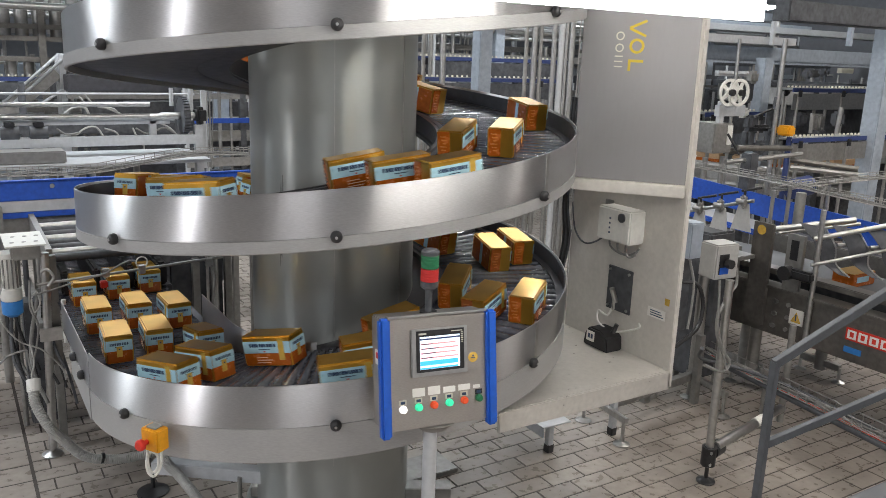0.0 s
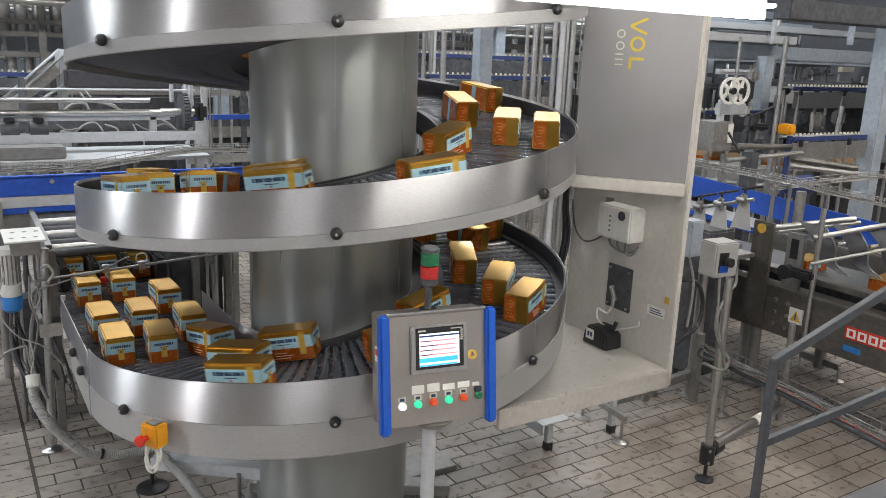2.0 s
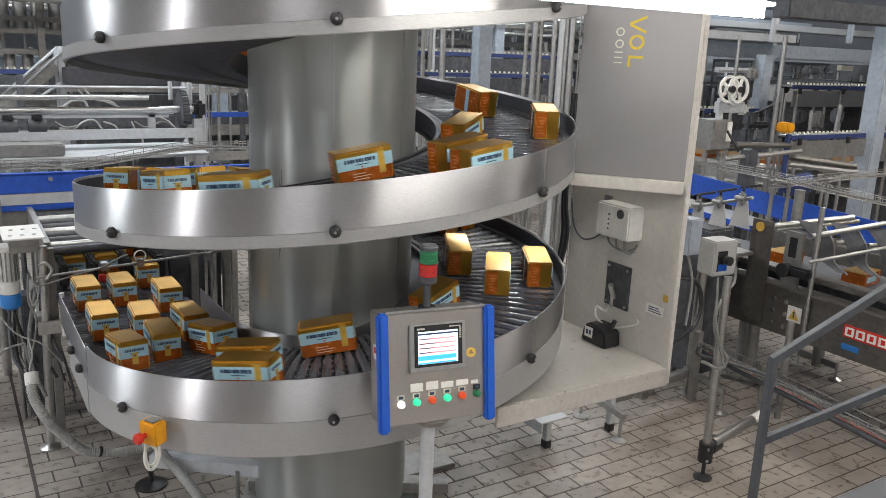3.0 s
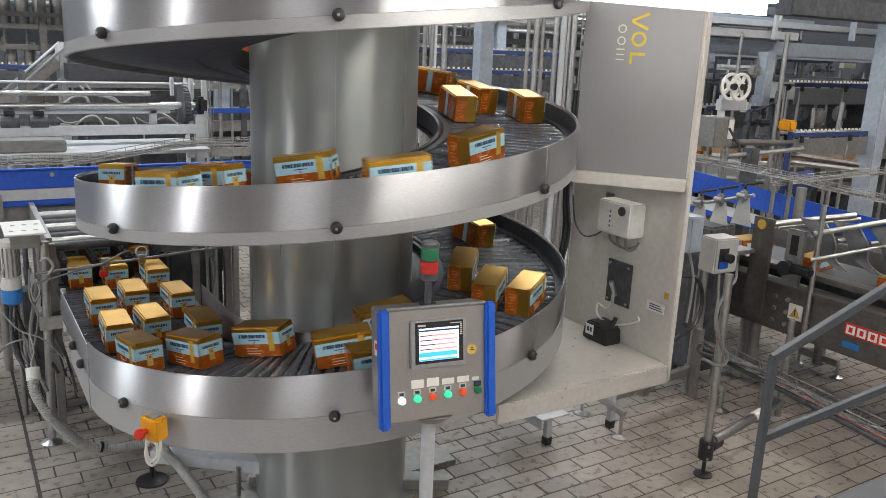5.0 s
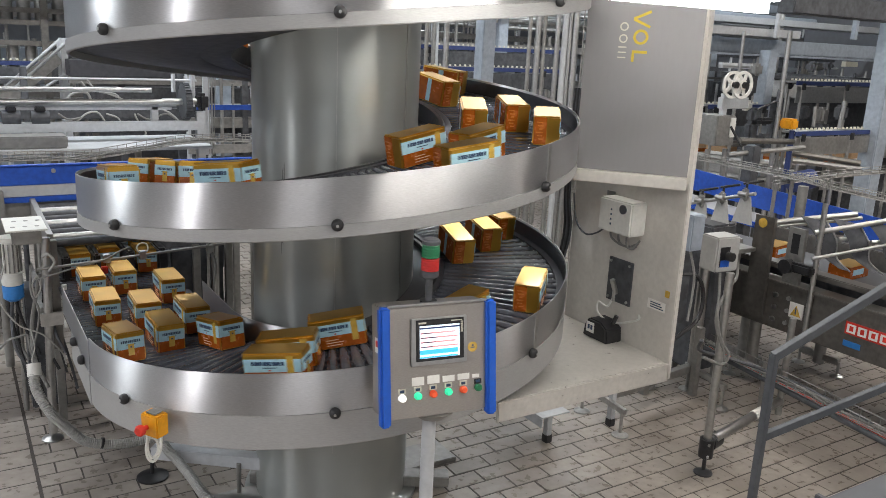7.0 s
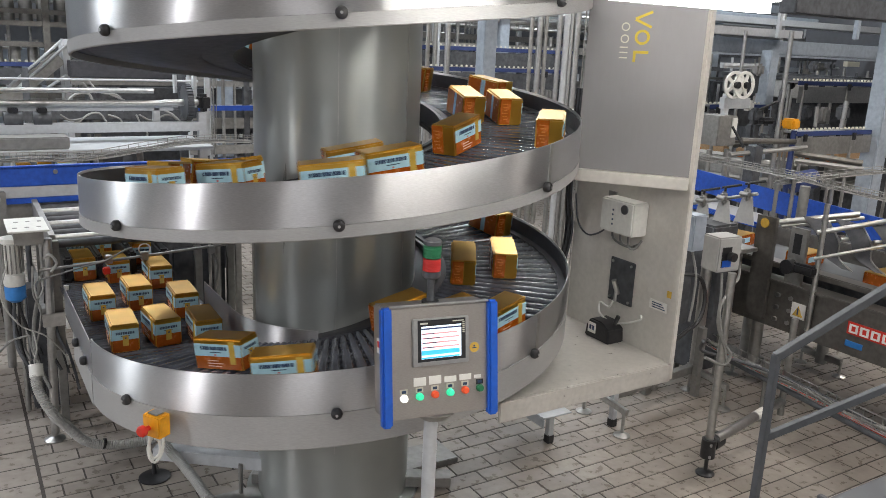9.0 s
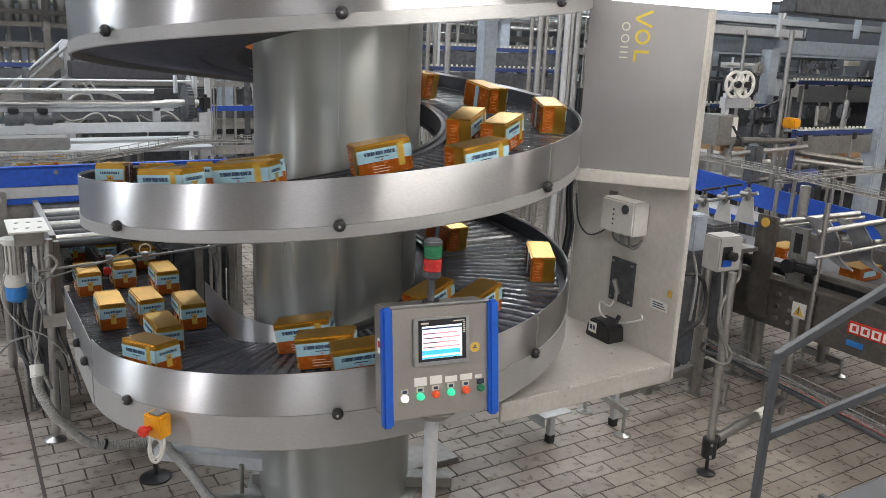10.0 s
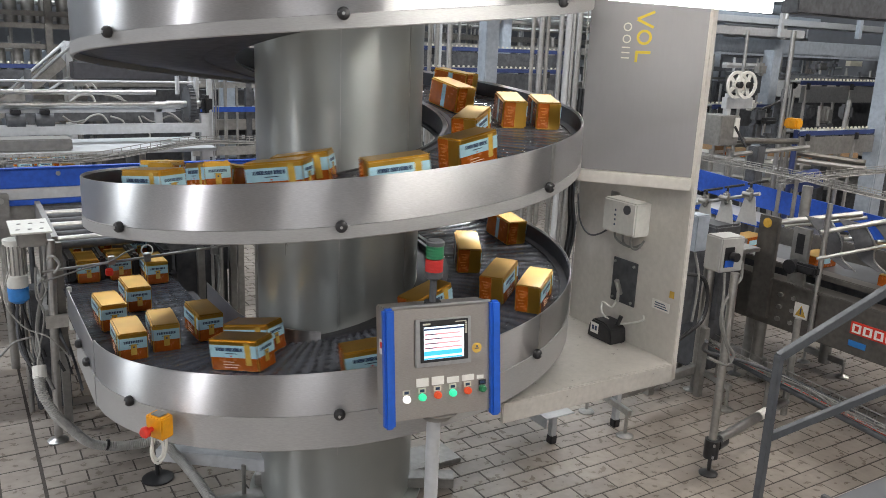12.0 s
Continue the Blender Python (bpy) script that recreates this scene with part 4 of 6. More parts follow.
bar(t, "blue_guard", (0.517, 4.600, 1.663), (1.257, 4.600, 1.663), 0.030, 0.050, BLUE)
# ---- far left tanks and stair
t = thing("stair", "pale grey steel stair with twin handrails", "stair")
rod(t, "rail", (-1.052, 6.600, 1.718), (-0.465, 6.600, 2.253), 0.018, WHITEPAINT)
rod(t, "rail", (-0.995, 6.500, 1.688), (-0.433, 6.500, 2.206), 0.018, WHITEPAINT)
bar(t, "post", (-0.441, 6.550, 0.000), (-0.441, 6.550, 2.267), 0.070, 0.070, WHITEPAINT)
bar(t, "post", (-0.489, 6.600, 0.000), (-0.489, 6.600, 2.239), 0.040, 0.040, WHITEPAINT)
rod(t, "rail", (-0.722, 6.400, 1.696), (-0.468, 6.400, 1.873), 0.016, WHITEPAINT)
bar(t, "stringer", (-1.231, 6.550, 1.456), (-0.507, 6.550, 2.065), 0.050, 0.160, DULL)
# ---- steel column and pipes behind the spiral
t = thing("steel_column", "blue-grey painted steel hall column", "column")
bar(t, "web", (3.611, 4.036, 0.000), (3.611, 4.036, 2.857), 0.170, 0.170, GREYBLUE)
t = thing("pipe_group", "bare stainless pipes rising behind the spiral", "pipes")
rod(t, "pipe", (2.451, 2.983, 0.000), (2.451, 2.983, 2.591), 0.028, STEEL)
rod(t, "pipe", (3.256, 2.618, 0.000), (3.256, 2.618, 3.066), 0.030, STEEL)
rod(t, "pipe", (3.306, 2.587, 0.000), (3.306, 2.587, 3.068), 0.020, DULL)
rod(t, "pipe", (3.415, 2.521, 0.000), (3.415, 2.521, 3.073), 0.025, STEEL)
rod(t, "pipe", (3.474, 2.485, 0.000), (3.474, 2.485, 3.076), 0.030, WHITEPAINT)
rod(t, "pipe", (3.515, 2.460, 0.000), (3.515, 2.460, 3.078), 0.020, STEEL)
rod(t, "pipe", (3.560, 2.432, 0.000), (3.560, 2.432, 3.080), 0.030, STEEL)
rod(t, "pipe", (2.292, 3.080, 0.000), (2.292, 3.080, 2.584), 0.020, DULL)
rod(t, "pipe", (3.188, 2.660, 0.000), (3.188, 2.660, 3.063), 0.020, DULL)
t = thing("wire_ladder", "thin wire cable ladder beside the tower", "cable ladder")
rod(t, "wire", (1.920, 0.420, 0.000), (1.920, 0.420, 2.656), 0.004, DULL)
rod(t, "wire", (1.944, 0.405, 0.000), (1.944, 0.405, 2.657), 0.004, DULL)
rod(t, "rung", (1.903, 0.400, 2.550), (1.946, 0.372, 2.548), 0.004, DULL)
rod(t, "rung", (1.886, 0.359, 2.373), (1.930, 0.332, 2.371), 0.004, DULL)
rod(t, "rung", (1.873, 0.326, 2.231), (1.916, 0.299, 2.230), 0.004, DULL)
rod(t, "rung", (1.856, 0.286, 2.054), (1.899, 0.258, 2.053), 0.004, DULL)
rod(t, "rung", (1.841, 0.249, 1.895), (1.884, 0.222, 1.894), 0.004, DULL)
# ---- far hall frame at the right
t = thing("hall_frame", "blue-grey painted steel portal beam and columns", "steel frame")
bar(t, "beam", (6.810, 3.772, 2.554), (11.460, 3.772, 2.554), 0.200, 0.190, GREYBLUE)
bar(t, "beam", (6.879, 3.817, 2.440), (11.574, 3.817, 2.440), 0.250, 0.030, GREYBLUE)
bar(t, "column", (7.770, 1.820, 0.000), (7.770, 1.820, 2.922), 0.210, 0.210, GREYBLUE)
bar(t, "column", (7.385, 3.154, 0.000), (7.385, 3.154, 2.501), 0.160, 0.160, GREYBLUE)
bar(t, "column", (7.378, 3.255, 0.000), (7.378, 3.255, 2.413), 0.080, 0.080, DULL)
bar(t, "hanger", (8.490, 2.743, 2.688), (8.490, 2.743, 3.042), 0.060, 0.060, GREYBLUE)
bar(t, "hanger", (7.623, 3.263, 2.663), (7.623, 3.263, 2.967), 0.050, 0.050, WHITEPAINT)
t = thing("pole", "slim galvanised pole standing among machines", "pole")
rod(t, "shaft", (6.102, 1.948, 0.000), (6.102, 1.948, 2.693), 0.027, STEEL)
t = thing("pole", "slim galvanised pole standing among machines", "pole")
rod(t, "shaft", (6.027, 2.478, 0.000), (6.027, 2.478, 2.687), 0.020, STEEL)
t = thing("air_duct", "pale sheet-metal air duct below the roof", "duct")
bar(t, "duct", (6.058, 3.440, 2.722), (8.238, 3.440, 2.722), 0.200, 0.100, WHITEPAINT)
t = thing("roof_beam", "large dark roof beam", "beam")
bar(t, "beam", (5.548, 1.638, 2.944), (8.928, 1.638, 2.944), 0.200, 0.200, DARKGREY)
t = thing("roof_panel", "pale translucent roof strip", "roof panel")
bar(t, "panel", (8.423, 5.314, 2.972), (14.228, 5.314, 2.972), 0.500, 0.100, WHITEPAINT)
# ---- far bottle conveyors
bottle_line((7.324, 2.736, 2.183), (10.184, 2.736, 2.183), STEEL)
bottle_line((6.269, 1.912, 1.674), (8.849, 1.912, 1.674), DULL)
bottle_line((3.671, 5.690, 2.411), (6.296, 5.690, 2.411))
bottle_line((3.393, 5.183, 2.159), (5.793, 5.183, 2.159))
bottle_line((-1.258, 7.434, 2.003), (-0.283, 7.434, 2.003))
bottle_line((6.210, 3.097, 1.866), (7.320, 3.097, 1.866))
line_end = (6.174, 1.866, 1.729)
# ---- wire trays
wire_tray([(4.476, 1.871, 1.437), (4.742, 1.327, 1.392), (4.748, 0.713, 1.379), (4.802, 0.305, 1.343), (4.983, -0.188, 1.290)], 0.12)
wire_tray([(4.614, 0.781, 1.325), (5.423, 0.769, 1.352), (6.725, 0.693, 1.381)], 0.10)
wire_tray([(-1.549, 3.200, 1.396), (-1.096, 3.200, 1.394), (-0.669, 3.200, 1.395), (0.095, 3.300, 1.486), (0.851, 3.300, 1.474)], 0.16)
# ---- blue conveyor at the right
blue_run((4.654, 1.922, 1.158), (5.030, -0.313, 0.957))
filler_carousel((11.463, 4.943), 1.763, 2.146)
t = thing("drive_cabinet", "dark blue-grey drive cabinet beside the feeder", "cabinet")
bar(t, "body", (3.053, 0.150, 0.120), (3.053, 0.150, 1.233), 0.270, 0.270, DARKGREY)
bar(t, "foot_post", (2.809, -0.084, 0.000), (2.809, -0.084, 0.525), 0.050, 0.050, DULL)
bar(t, "foot_post", (3.129, -0.002, 0.000), (3.129, -0.002, 0.448), 0.050, 0.050, DULL)
t = thing("hanging_cables", "tangle of dark cables hanging at the exit frame", "cables")
hose(t, "cable", [(-1.386, 1.302, 1.084), (-1.415, 1.279, 0.943), (-1.437, 1.303, 0.768), (-1.438, 1.199, 0.614), (-1.386, 1.134, 0.503)], 0.0090, DARKGREY)
hose(t, "cable", [(-1.221, 1.587, 1.036), (-1.234, 1.551, 0.885), (-1.225, 1.553, 0.701), (-1.209, 1.435, 0.536), (-1.177, 1.376, 0.402)], 0.0060, BLACK)
hose(t, "cable", [(-1.346, 1.778, 1.052), (-1.354, 1.738, 0.899), (-1.337, 1.735, 0.713), (-1.316, 1.611, 0.543), (-1.289, 1.556, 0.408)], 0.0090, BLACK)
hose(t, "cable", [(-1.408, 1.390, 0.951), (-1.401, 1.345, 0.808), (-1.360, 1.329, 0.632), (-1.325, 1.202, 0.478), (-1.322, 1.152, 0.313)], 0.0090, BLACK)
hose(t, "cable", [(-1.233, 1.342, 1.059), (-1.258, 1.315, 0.914), (-1.272, 1.333, 0.736), (-1.271, 1.226, 0.578), (-1.223, 1.160, 0.452)], 0.0090, BLACK)
hose(t, "cable", [(-1.199, 1.554, 0.861), (-1.197, 1.509, 0.709), (-1.162, 1.495, 0.524), (-1.133, 1.368, 0.360), (-1.117, 1.324, 0.242)], 0.0090, DARKGREY)
hose(t, "cable", [(-1.225, 1.432, 1.029), (-1.235, 1.395, 0.882), (-1.220, 1.395, 0.702), (-1.203, 1.277, 0.541), (-1.176, 1.219, 0.401)], 0.0060, BLACK)
hose(t, "cable", [(-1.340, 1.699, 1.066), (-1.376, 1.677, 0.913), (-1.409, 1.705, 0.727), (-1.415, 1.599, 0.559), (-1.356, 1.517, 0.402)], 0.0090, CABLE)
hose(t, "cable", [(-1.282, 1.244, 1.022), (-1.314, 1.224, 0.880), (-1.343, 1.251, 0.703), (-1.349, 1.149, 0.549), (-1.296, 1.069, 0.385)], 0.0120, CABLE)
hose(t, "cable", [(-1.377, 1.416, 0.969), (-1.398, 1.388, 0.824), (-1.408, 1.403, 0.645), (-1.402, 1.293, 0.488), (-1.361, 1.225, 0.342)], 0.0090, BLACK)
hose(t, "cable", [(-1.215, 1.548, 1.032), (-1.226, 1.511, 0.882), (-1.213, 1.510, 0.699), (-1.195, 1.391, 0.534), (-1.170, 1.325, 0.362)], 0.0060, DARKGREY)
hose(t, "cable", [(-1.206, 1.322, 1.148), (-1.226, 1.293, 1.004), (-1.231, 1.306, 0.827), (-1.225, 1.196, 0.670), (-1.183, 1.136, 0.555)], 0.0090, DARKGREY)
hose(t, "cable", [(-1.445, 1.406, 0.928), (-1.446, 1.366, 0.784), (-1.420, 1.359, 0.608), (-1.393, 1.237, 0.453), (-1.377, 1.187, 0.316)], 0.0120, BLACK)
rod(t, "conduit", (-1.381, 1.687, 0.000), (-1.381, 1.687, 1.173), 0.016, DULL)
rod(t, "conduit", (-1.304, 1.754, 0.000), (-1.304, 1.754, 1.151), 0.016, DARKGREY)
rod(t, "conduit", (-1.241, 1.601, 0.000), (-1.241, 1.601, 1.179), 0.016, DULL)
rod(t, "conduit", (-1.160, 1.666, 0.000), (-1.160, 1.666, 1.157), 0.016, DARKGREY)
# box added behind the cables to darken the shadowed corner
bar(t, "duct_box", (-1.273, 1.647, 0.050), (-1.273, 1.647, 0.847), 0.160, 0.160, DARKGREY)
reel_machine((5.481, 2.231, 1.495))
part_end = thing("line_end_motor", "orange end guard of a conveyor with blue motor", "motor")
ex, ey, ez = line_end
part("orange_guard", box(B(), ex - 0.04, ex + 0.09, ey - 0.08, ey + 0.08, ez - 0.06, ez + 0.05, 0.02), YELLOW, part_end)
rod(part_end, "leg", (ex + 0.1, ey, 0), (ex + 0.1, ey, ez - 0.08), 0.03, DARKBLUE)
part("motor", cyl(B(), (ex - 0.05, ey - 0.2, ez - 0.62), (ex + 0.2, ey - 0.25, ez - 0.58), 0.11, seg=20), DARKBLUE, part_end, "dark blue electric motor", True)

# ---- run-out bridge at the left: rollers over the belt, sensor bar, posts
bridge = thing("roller_bridge", "dark steel roller bridge over the run-out belt", "roller conveyor")
for k in range(9):
    y = 1.42 + 0.115 * k
    rod(bridge, "roller", (-1.17, y, 1.15 + 0.004 * k), (0.16, y, 1.15 + 0.004 * k), 0.027, STEEL if k % 3 == 1 else DARKGREY)
bar(bridge, "side_beam", (-1.2, 1.36, 1.15), (-1.2, 2.4, 1.17), 0.035, 0.14, DULL)
bar(bridge, "side_beam", (0.19, 1.36, 1.15), (0.19, 2.4, 1.17), 0.035, 0.14, DULL)
for x, y in ((-0.36, 1.36), (-0.24, 1.36), (-0.14, 1.40), (0.19, 1.38), (-1.2, 1.38), (0.19, 2.3), (-1.2, 2.3)):
    bar(bridge, "post", (x, y, 0), (x, y, 1.08), 0.045, 0.045, DULL)
for x, w in ((-1.13, 0.05), (-0.96, 0.04), (-0.77, 0.045), (-0.58, 0.06)):
    part("lane_guide", box(B(), x - w / 2, x + w / 2, 1.30, 2.0, EXIT_Z + 0.012, 1.09, 0.012), BLACK, bridge, "black plastic lane guide")
part("dark_cover", box(B(), -1.17, 0.16, 2.41, 2.44, 0.6, 1.19, 0.003), DARKGREY, bridge)
part("side_cover", box(B(), -0.50, -0.17, 1.42, 1.46, 0.35, 1.05, 0.003), DARKGREY, bridge)
sbar = thing("sensor_bar", "thin steel sensor bar with cable loops", "sensor bar")
rod(sbar, "bar", (-1.30, 1.15, 1.07), (-0.24, 1.15, 1.125), 0.0085, DULL)
rod(sbar, "post", (-0.29, 1.16, 0.0), (-0.29, 1.16, 1.17), 0.014, STEEL)
rod(sbar, "post", (-0.335, 1.17, 0.55), (-0.335, 1.17, 1.16), 0.010, STEEL)
for x in (-0.93, -0.73, -0.33):
    part("clamp", box(B(), x - 0.02, x + 0.02, 1.13, 1.17, 1.075, 1.125, 0.004), STEEL, sbar)
bm = B()
tube(bm, [(-0.73 + 0.032 * math.cos(a * math.pi / 10), 1.14, 1.145 + 0.032 * math.sin(a * math.pi / 10)) for a in range(21)], 0.004, 6)
part("cable_loop", bm, WHITE, sbar, "", True)
hose(sbar, "cable", [(-1.30, 1.13, 1.02), (-1.1, 1.12, 1.07), (-0.95, 1.12, 1.10), (-0.85, 1.12, 1.15), (-0.80, 1.13, 1.16)], 0.005, CABLE)
hose(sbar, "cable", [(-0.33, 1.14, 1.12), (-0.30, 1.13, 1.0), (-0.315, 1.13, 0.85), (-0.30, 1.14, 0.7)], 0.007, CABLE)
part("red_sensor", box(B(), -0.97, -0.93, 1.10, 1.14, 1.02, 1.06, 0.005), RED, sbar)

gear = thing("gear_motor", "upright gear motor, grey ribbed with a blue fan cover", "motor")
bm = B()
lathe(bm, [(0.03, 0.875), (0.054, 0.895), (0.056, 0.965), (0.054, 0.97)], 28, Matrix.Translation((-1.42, 1.25, 0)))
part("fan_cover", bm, BLUEPAINT, gear, "bright blue fan cover", True)
bm = B()
lathe(bm, [(0.053, 0.972), (0.056, 0.985), (0.056, 1.04), (0.05, 1.045), (0.048, 1.22), (0.06, 1.225), (0.06, 1.25)], 28, Matrix.Translation((-1.42, 1.25, 0)))
part("motor_body", bm, WHITE, gear, "", True)
for k in range(14):
    a = k * 2 * math.pi / 14
    part("fin", box(B(), 0.046, 0.057, -0.003, 0.003, 1.05, 1.215, 0, Matrix.Translation((-1.42, 1.25, 0)) @ Matrix.Rotation(a, 4, "Z")), DULL, gear)
part("gear_box", box(B(), -1.41, -1.26, 1.16, 1.34, 1.215, 1.305, 0.01), DULL, gear)
part("cover_plate", box(B(), -1.44, -1.235, 1.08, 1.44, 1.307, 1.317, 0.002), WHITE, gear, "white perforated cover plate")
for i in range(3):
    for j in range(2):
        part("plate_hole", cyl(B(), (-1.40 + 0.06 * i + 0.015 * j, 1.17 + 0.15 * j, 1.3175), (-1.40 + 0.06 * i + 0.015 * j, 1.17 + 0.15 * j, 1.3195), 0.012, seg=12), DULL, gear)
hose(gear, "cable", [(-1.27, 1.15, 1.14), (-1.24, 1.13, 1.16), (-1.21, 1.13, 1.11), (-1.24, 1.13, 1.06)], 0.008, BOXGREY)
post = thing("frame_post", "stainless frame post with clamped cables and a foot", "machine frame")
rod(post, "post", (-1.28, 1.2, 0.04), (-1.24, 1.2, 1.24), 0.024, STEEL)
foot(post, -1.285, 1.2, 0.03, 0.06)
bar(post, "upright", (-1.21, 1.26, 0.55), (-1.21, 1.26, 1.21), 0.06, 0.05, WARMSTEEL)
bar(post, "lower_beam", (-1.27, 1.22, 0.78), (-1.27, 2.3, 0.78), 0.05, 0.08, DULL)
part("cross_plate", box(B(), -1.30, -1.16, 1.17, 1.19, 0.72, 0.80, 0.004), STEEL, post)
rod(post, "air_cylinder", (-1.165, 1.17, 0.70), (-1.165, 1.17, 0.96), 0.014, WHITE)
for k, pts in enumerate(([(-1.45, 1.15, 1.14), (-1.50, 1.1, 0.95), (-1.42, 1.1, 0.78), (-1.30, 1.1, 0.70), (-1.21, 1.1, 0.58), (-1.19, 1.1, 0.50)],
                         [(-1.33, 1.15, 1.10), (-1.34, 1.12, 0.95), (-1.31, 1.1, 0.85), (-1.33, 1.12, 0.70), (-1.36, 1.1, 0.62)],
                         [(-1.30, 1.14, 1.04), (-1.33, 1.12, 1.0), (-1.32, 1.12, 0.92), (-1.29, 1.12, 0.97), (-1.30, 1.14, 1.04)],
                         [(-1.55, 1.1, 0.62), (-1.47, 1.08, 0.70), (-1.38, 1.08, 0.72)],
                         [(-1.36, 1.08, 0.75), (-1.35, 1.05, 0.65), (-1.37, 1.02, 0.58), (-1.35, 0.95, 0.52)],
                         [(-1.38, 1.08, 0.72), (-1.37, 1.05, 0.62), (-1.34, 1.0, 0.55), (-1.35, 0.93, 0.5)])):
    hose(post, "cable", pts, 0.0045 + 0.0015 * (k % 2), CABLE if k % 2 else HOSE)

conduit = thing("conduit_hose", "ribbed grey flexible conduit lying on the floor", "hose")


def ribbed(pts, r):
    P = smooth_path(pts, 26)
    return tube(B(), P, r, 12, rfun=lambda i: r * (1.0 if i % 2 else 0.86))


part("hose", ribbed([(-1.37, 0.93, 0.60), (-1.375, 0.86, 0.49), (-1.322, 0.80, 0.362), (-1.258, 0.80, 0.27), (-1.15, 0.80, 0.141), (-1.003, 0.80, 0.088), (-0.864, 0.80, 0.075), (-0.70, 0.76, 0.12), (-0.62, 0.66, 0.30)], 0.029), HOSE, conduit, "", True)
part("hose", ribbed([(-0.86, 0.36, 0.46), (-0.826, 0.300, 0.278), (-0.783, 0.220, 0.221), (-0.740, 0.080, 0.170), (-0.699, -0.060, 0.117), (-0.579, -0.22, 0.032)], 0.027), HOSE, conduit, "", True)
part("collar", cyl(B(), (-1.37, 0.93, 0.60), (-1.372, 0.90, 0.54), 0.036, seg=16), WHITE, conduit, "", True)
part("band", cyl(B(), (-1.072, 0.80, 0.112), (-1.060, 0.80, 0.108), 0.032, seg=16), BLACK, conduit)
base = thing("floor_stand", "pale steel stand with levelling foot under the spiral", "machine stand")
foot(base, -0.858, 0.494, 0.12, 0.085, BLACK)
bar(base, "beam", (-0.86, 0.42, 0.20), (-0.30, -0.02, 0.20), 0.08, 0.07, WHITEPAINT)
bar(base, "beam", (-0.40, 0.18, 0.06), (0.55, -0.35, 0.06), 0.10, 0.06, DULL)
rod(base, "jack_bolt", (-0.50, 0.08, 0.02), (-0.50, 0.08, 0.20), 0.012, DULL)
hose(base, "white_cable", [(-1.09, -0.66, 0.86), (-1.09, -0.65, 0.78), (-1.075, -0.645, 0.735), (-1.05, -0.64, 0.75), (-1.05, -0.64, 0.80), (-1.075, -0.645, 0.825), (-1.095, -0.65, 0.79), (-1.09, -0.65, 0.74), (-1.065, -0.64, 0.715), (-1.035, -0.63, 0.76), (-1.03, -0.625, 0.86)], 0.006, WHITE)

# ---- blue conveyor behind the run-out
lc = thing("guarded_conveyor", "blue sided conveyor with a white strip and dull steel frame", "conveyor")
part("blue_guard", box(B(), -5.0, 0.85, 2.44, 2.46, 1.325, 1.455, 0.004), BLUE, lc, "bright blue side guard")
part("guard_lip", box(B(), -5.0, 0.85, 2.43, 2.48, 1.456, 1.466, 0.003), BLUE, lc)
part("white_strip", box(B(), -5.0, 0.85, 2.445, 2.465, 1.245, 1.323, 0.002), WHITEPAINT, lc)
part("blue_strip", box(B(), -5.0, 0.85, 2.437, 2.465, 1.205, 1.243, 0.002), BLUE, lc)
part("frame_side", box(B(), -5.0, 0.85, 2.46, 2.50, 0.94, 1.203, 0.004), DULL, lc)
part("bed", box(B(), -5.0, 0.85, 2.50, 3.0, 1.26, 1.30, 0.003), DULL, lc)
for x in (-3.2, -1.42, 0.4):
    part("bracket", box(B(), x - 0.05, x + 0.05, 2.40, 2.436, 1.06, 1.30, 0.006), DULL, lc)
    part("bracket_bolt", cyl(B(), (x, 2.39, 1.25), (x, 2.40, 1.25), 0.02, seg=12), STEEL, lc)
    rod(lc, "leg", (x, 2.5, 0), (x, 2.5, 0.94), 0.03, DULL)
for x in (-1.95, -1.05, -0.2):
    part("guard_bolt", cyl(B(), (x, 2.432, 1.42), (x, 2.44, 1.42), 0.016, seg=12), STEEL, lc)
table = thing("transfer_table", "pale grey sheet-metal transfer table", "table")
part("top", box(B(), -3.0, 0.35, 3.45, 4.3, 1.40, 1.43, 0.004), WHITEPAINT, table)
part("box_cover", box(B(), -2.2, -0.82, 3.5, 3.75, 1.432, 1.53, 0.01), DULL, table)
for x in (-2.6, -0.2):
    rod(table, "leg", (x, 3.9, 0), (x, 3.9, 1.40), 0.03, DULL)
spk = thing("sprocket_wheel", "large dark toothed drive wheel on a shaft", "sprocket")
bm = B()
m = Matrix.Translation((0.26, 4.0, 1.77)) @ Matrix.Rotation(radians(90), 4, "Y")
lathe(bm, [(0.15, -0.03), (0.16, -0.028), (0.16, 0.028), (0.15, 0.03)], 32, m)
for k in range(32):
    box(bm, 0.158, 0.172, -0.008, 0.008, -0.025, 0.025, 0, m @ Matrix.Rotation(k * 2 * math.pi / 32, 4, "Z"))
part("wheel", bm, DARKGREY, spk)
rod(spk, "shaft", (0.05, 4.0, 1.77), (0.42, 4.0, 1.77), 0.03, STEEL)
part("bearing", box(B(), 0.36, 0.46, 3.92, 4.08, 1.69, 1.85, 0.03), BLACK, spk)
for x in (-1.19, -0.97):
    mo = thing("drive_motor", "small black drive motor under the pipes", "motor", "drive motors")
    part("body", cyl(B(), (x - 0.07, 3.95, 1.635), (x + 0.07, 3.95, 1.635), 0.062, seg=20), DARKGREY, mo, "", True)
    part("terminal_box", box(B(), x - 0.04, x + 0.04, 3.90, 3.98, 1.69, 1.73, 0.006), BLACK, mo)

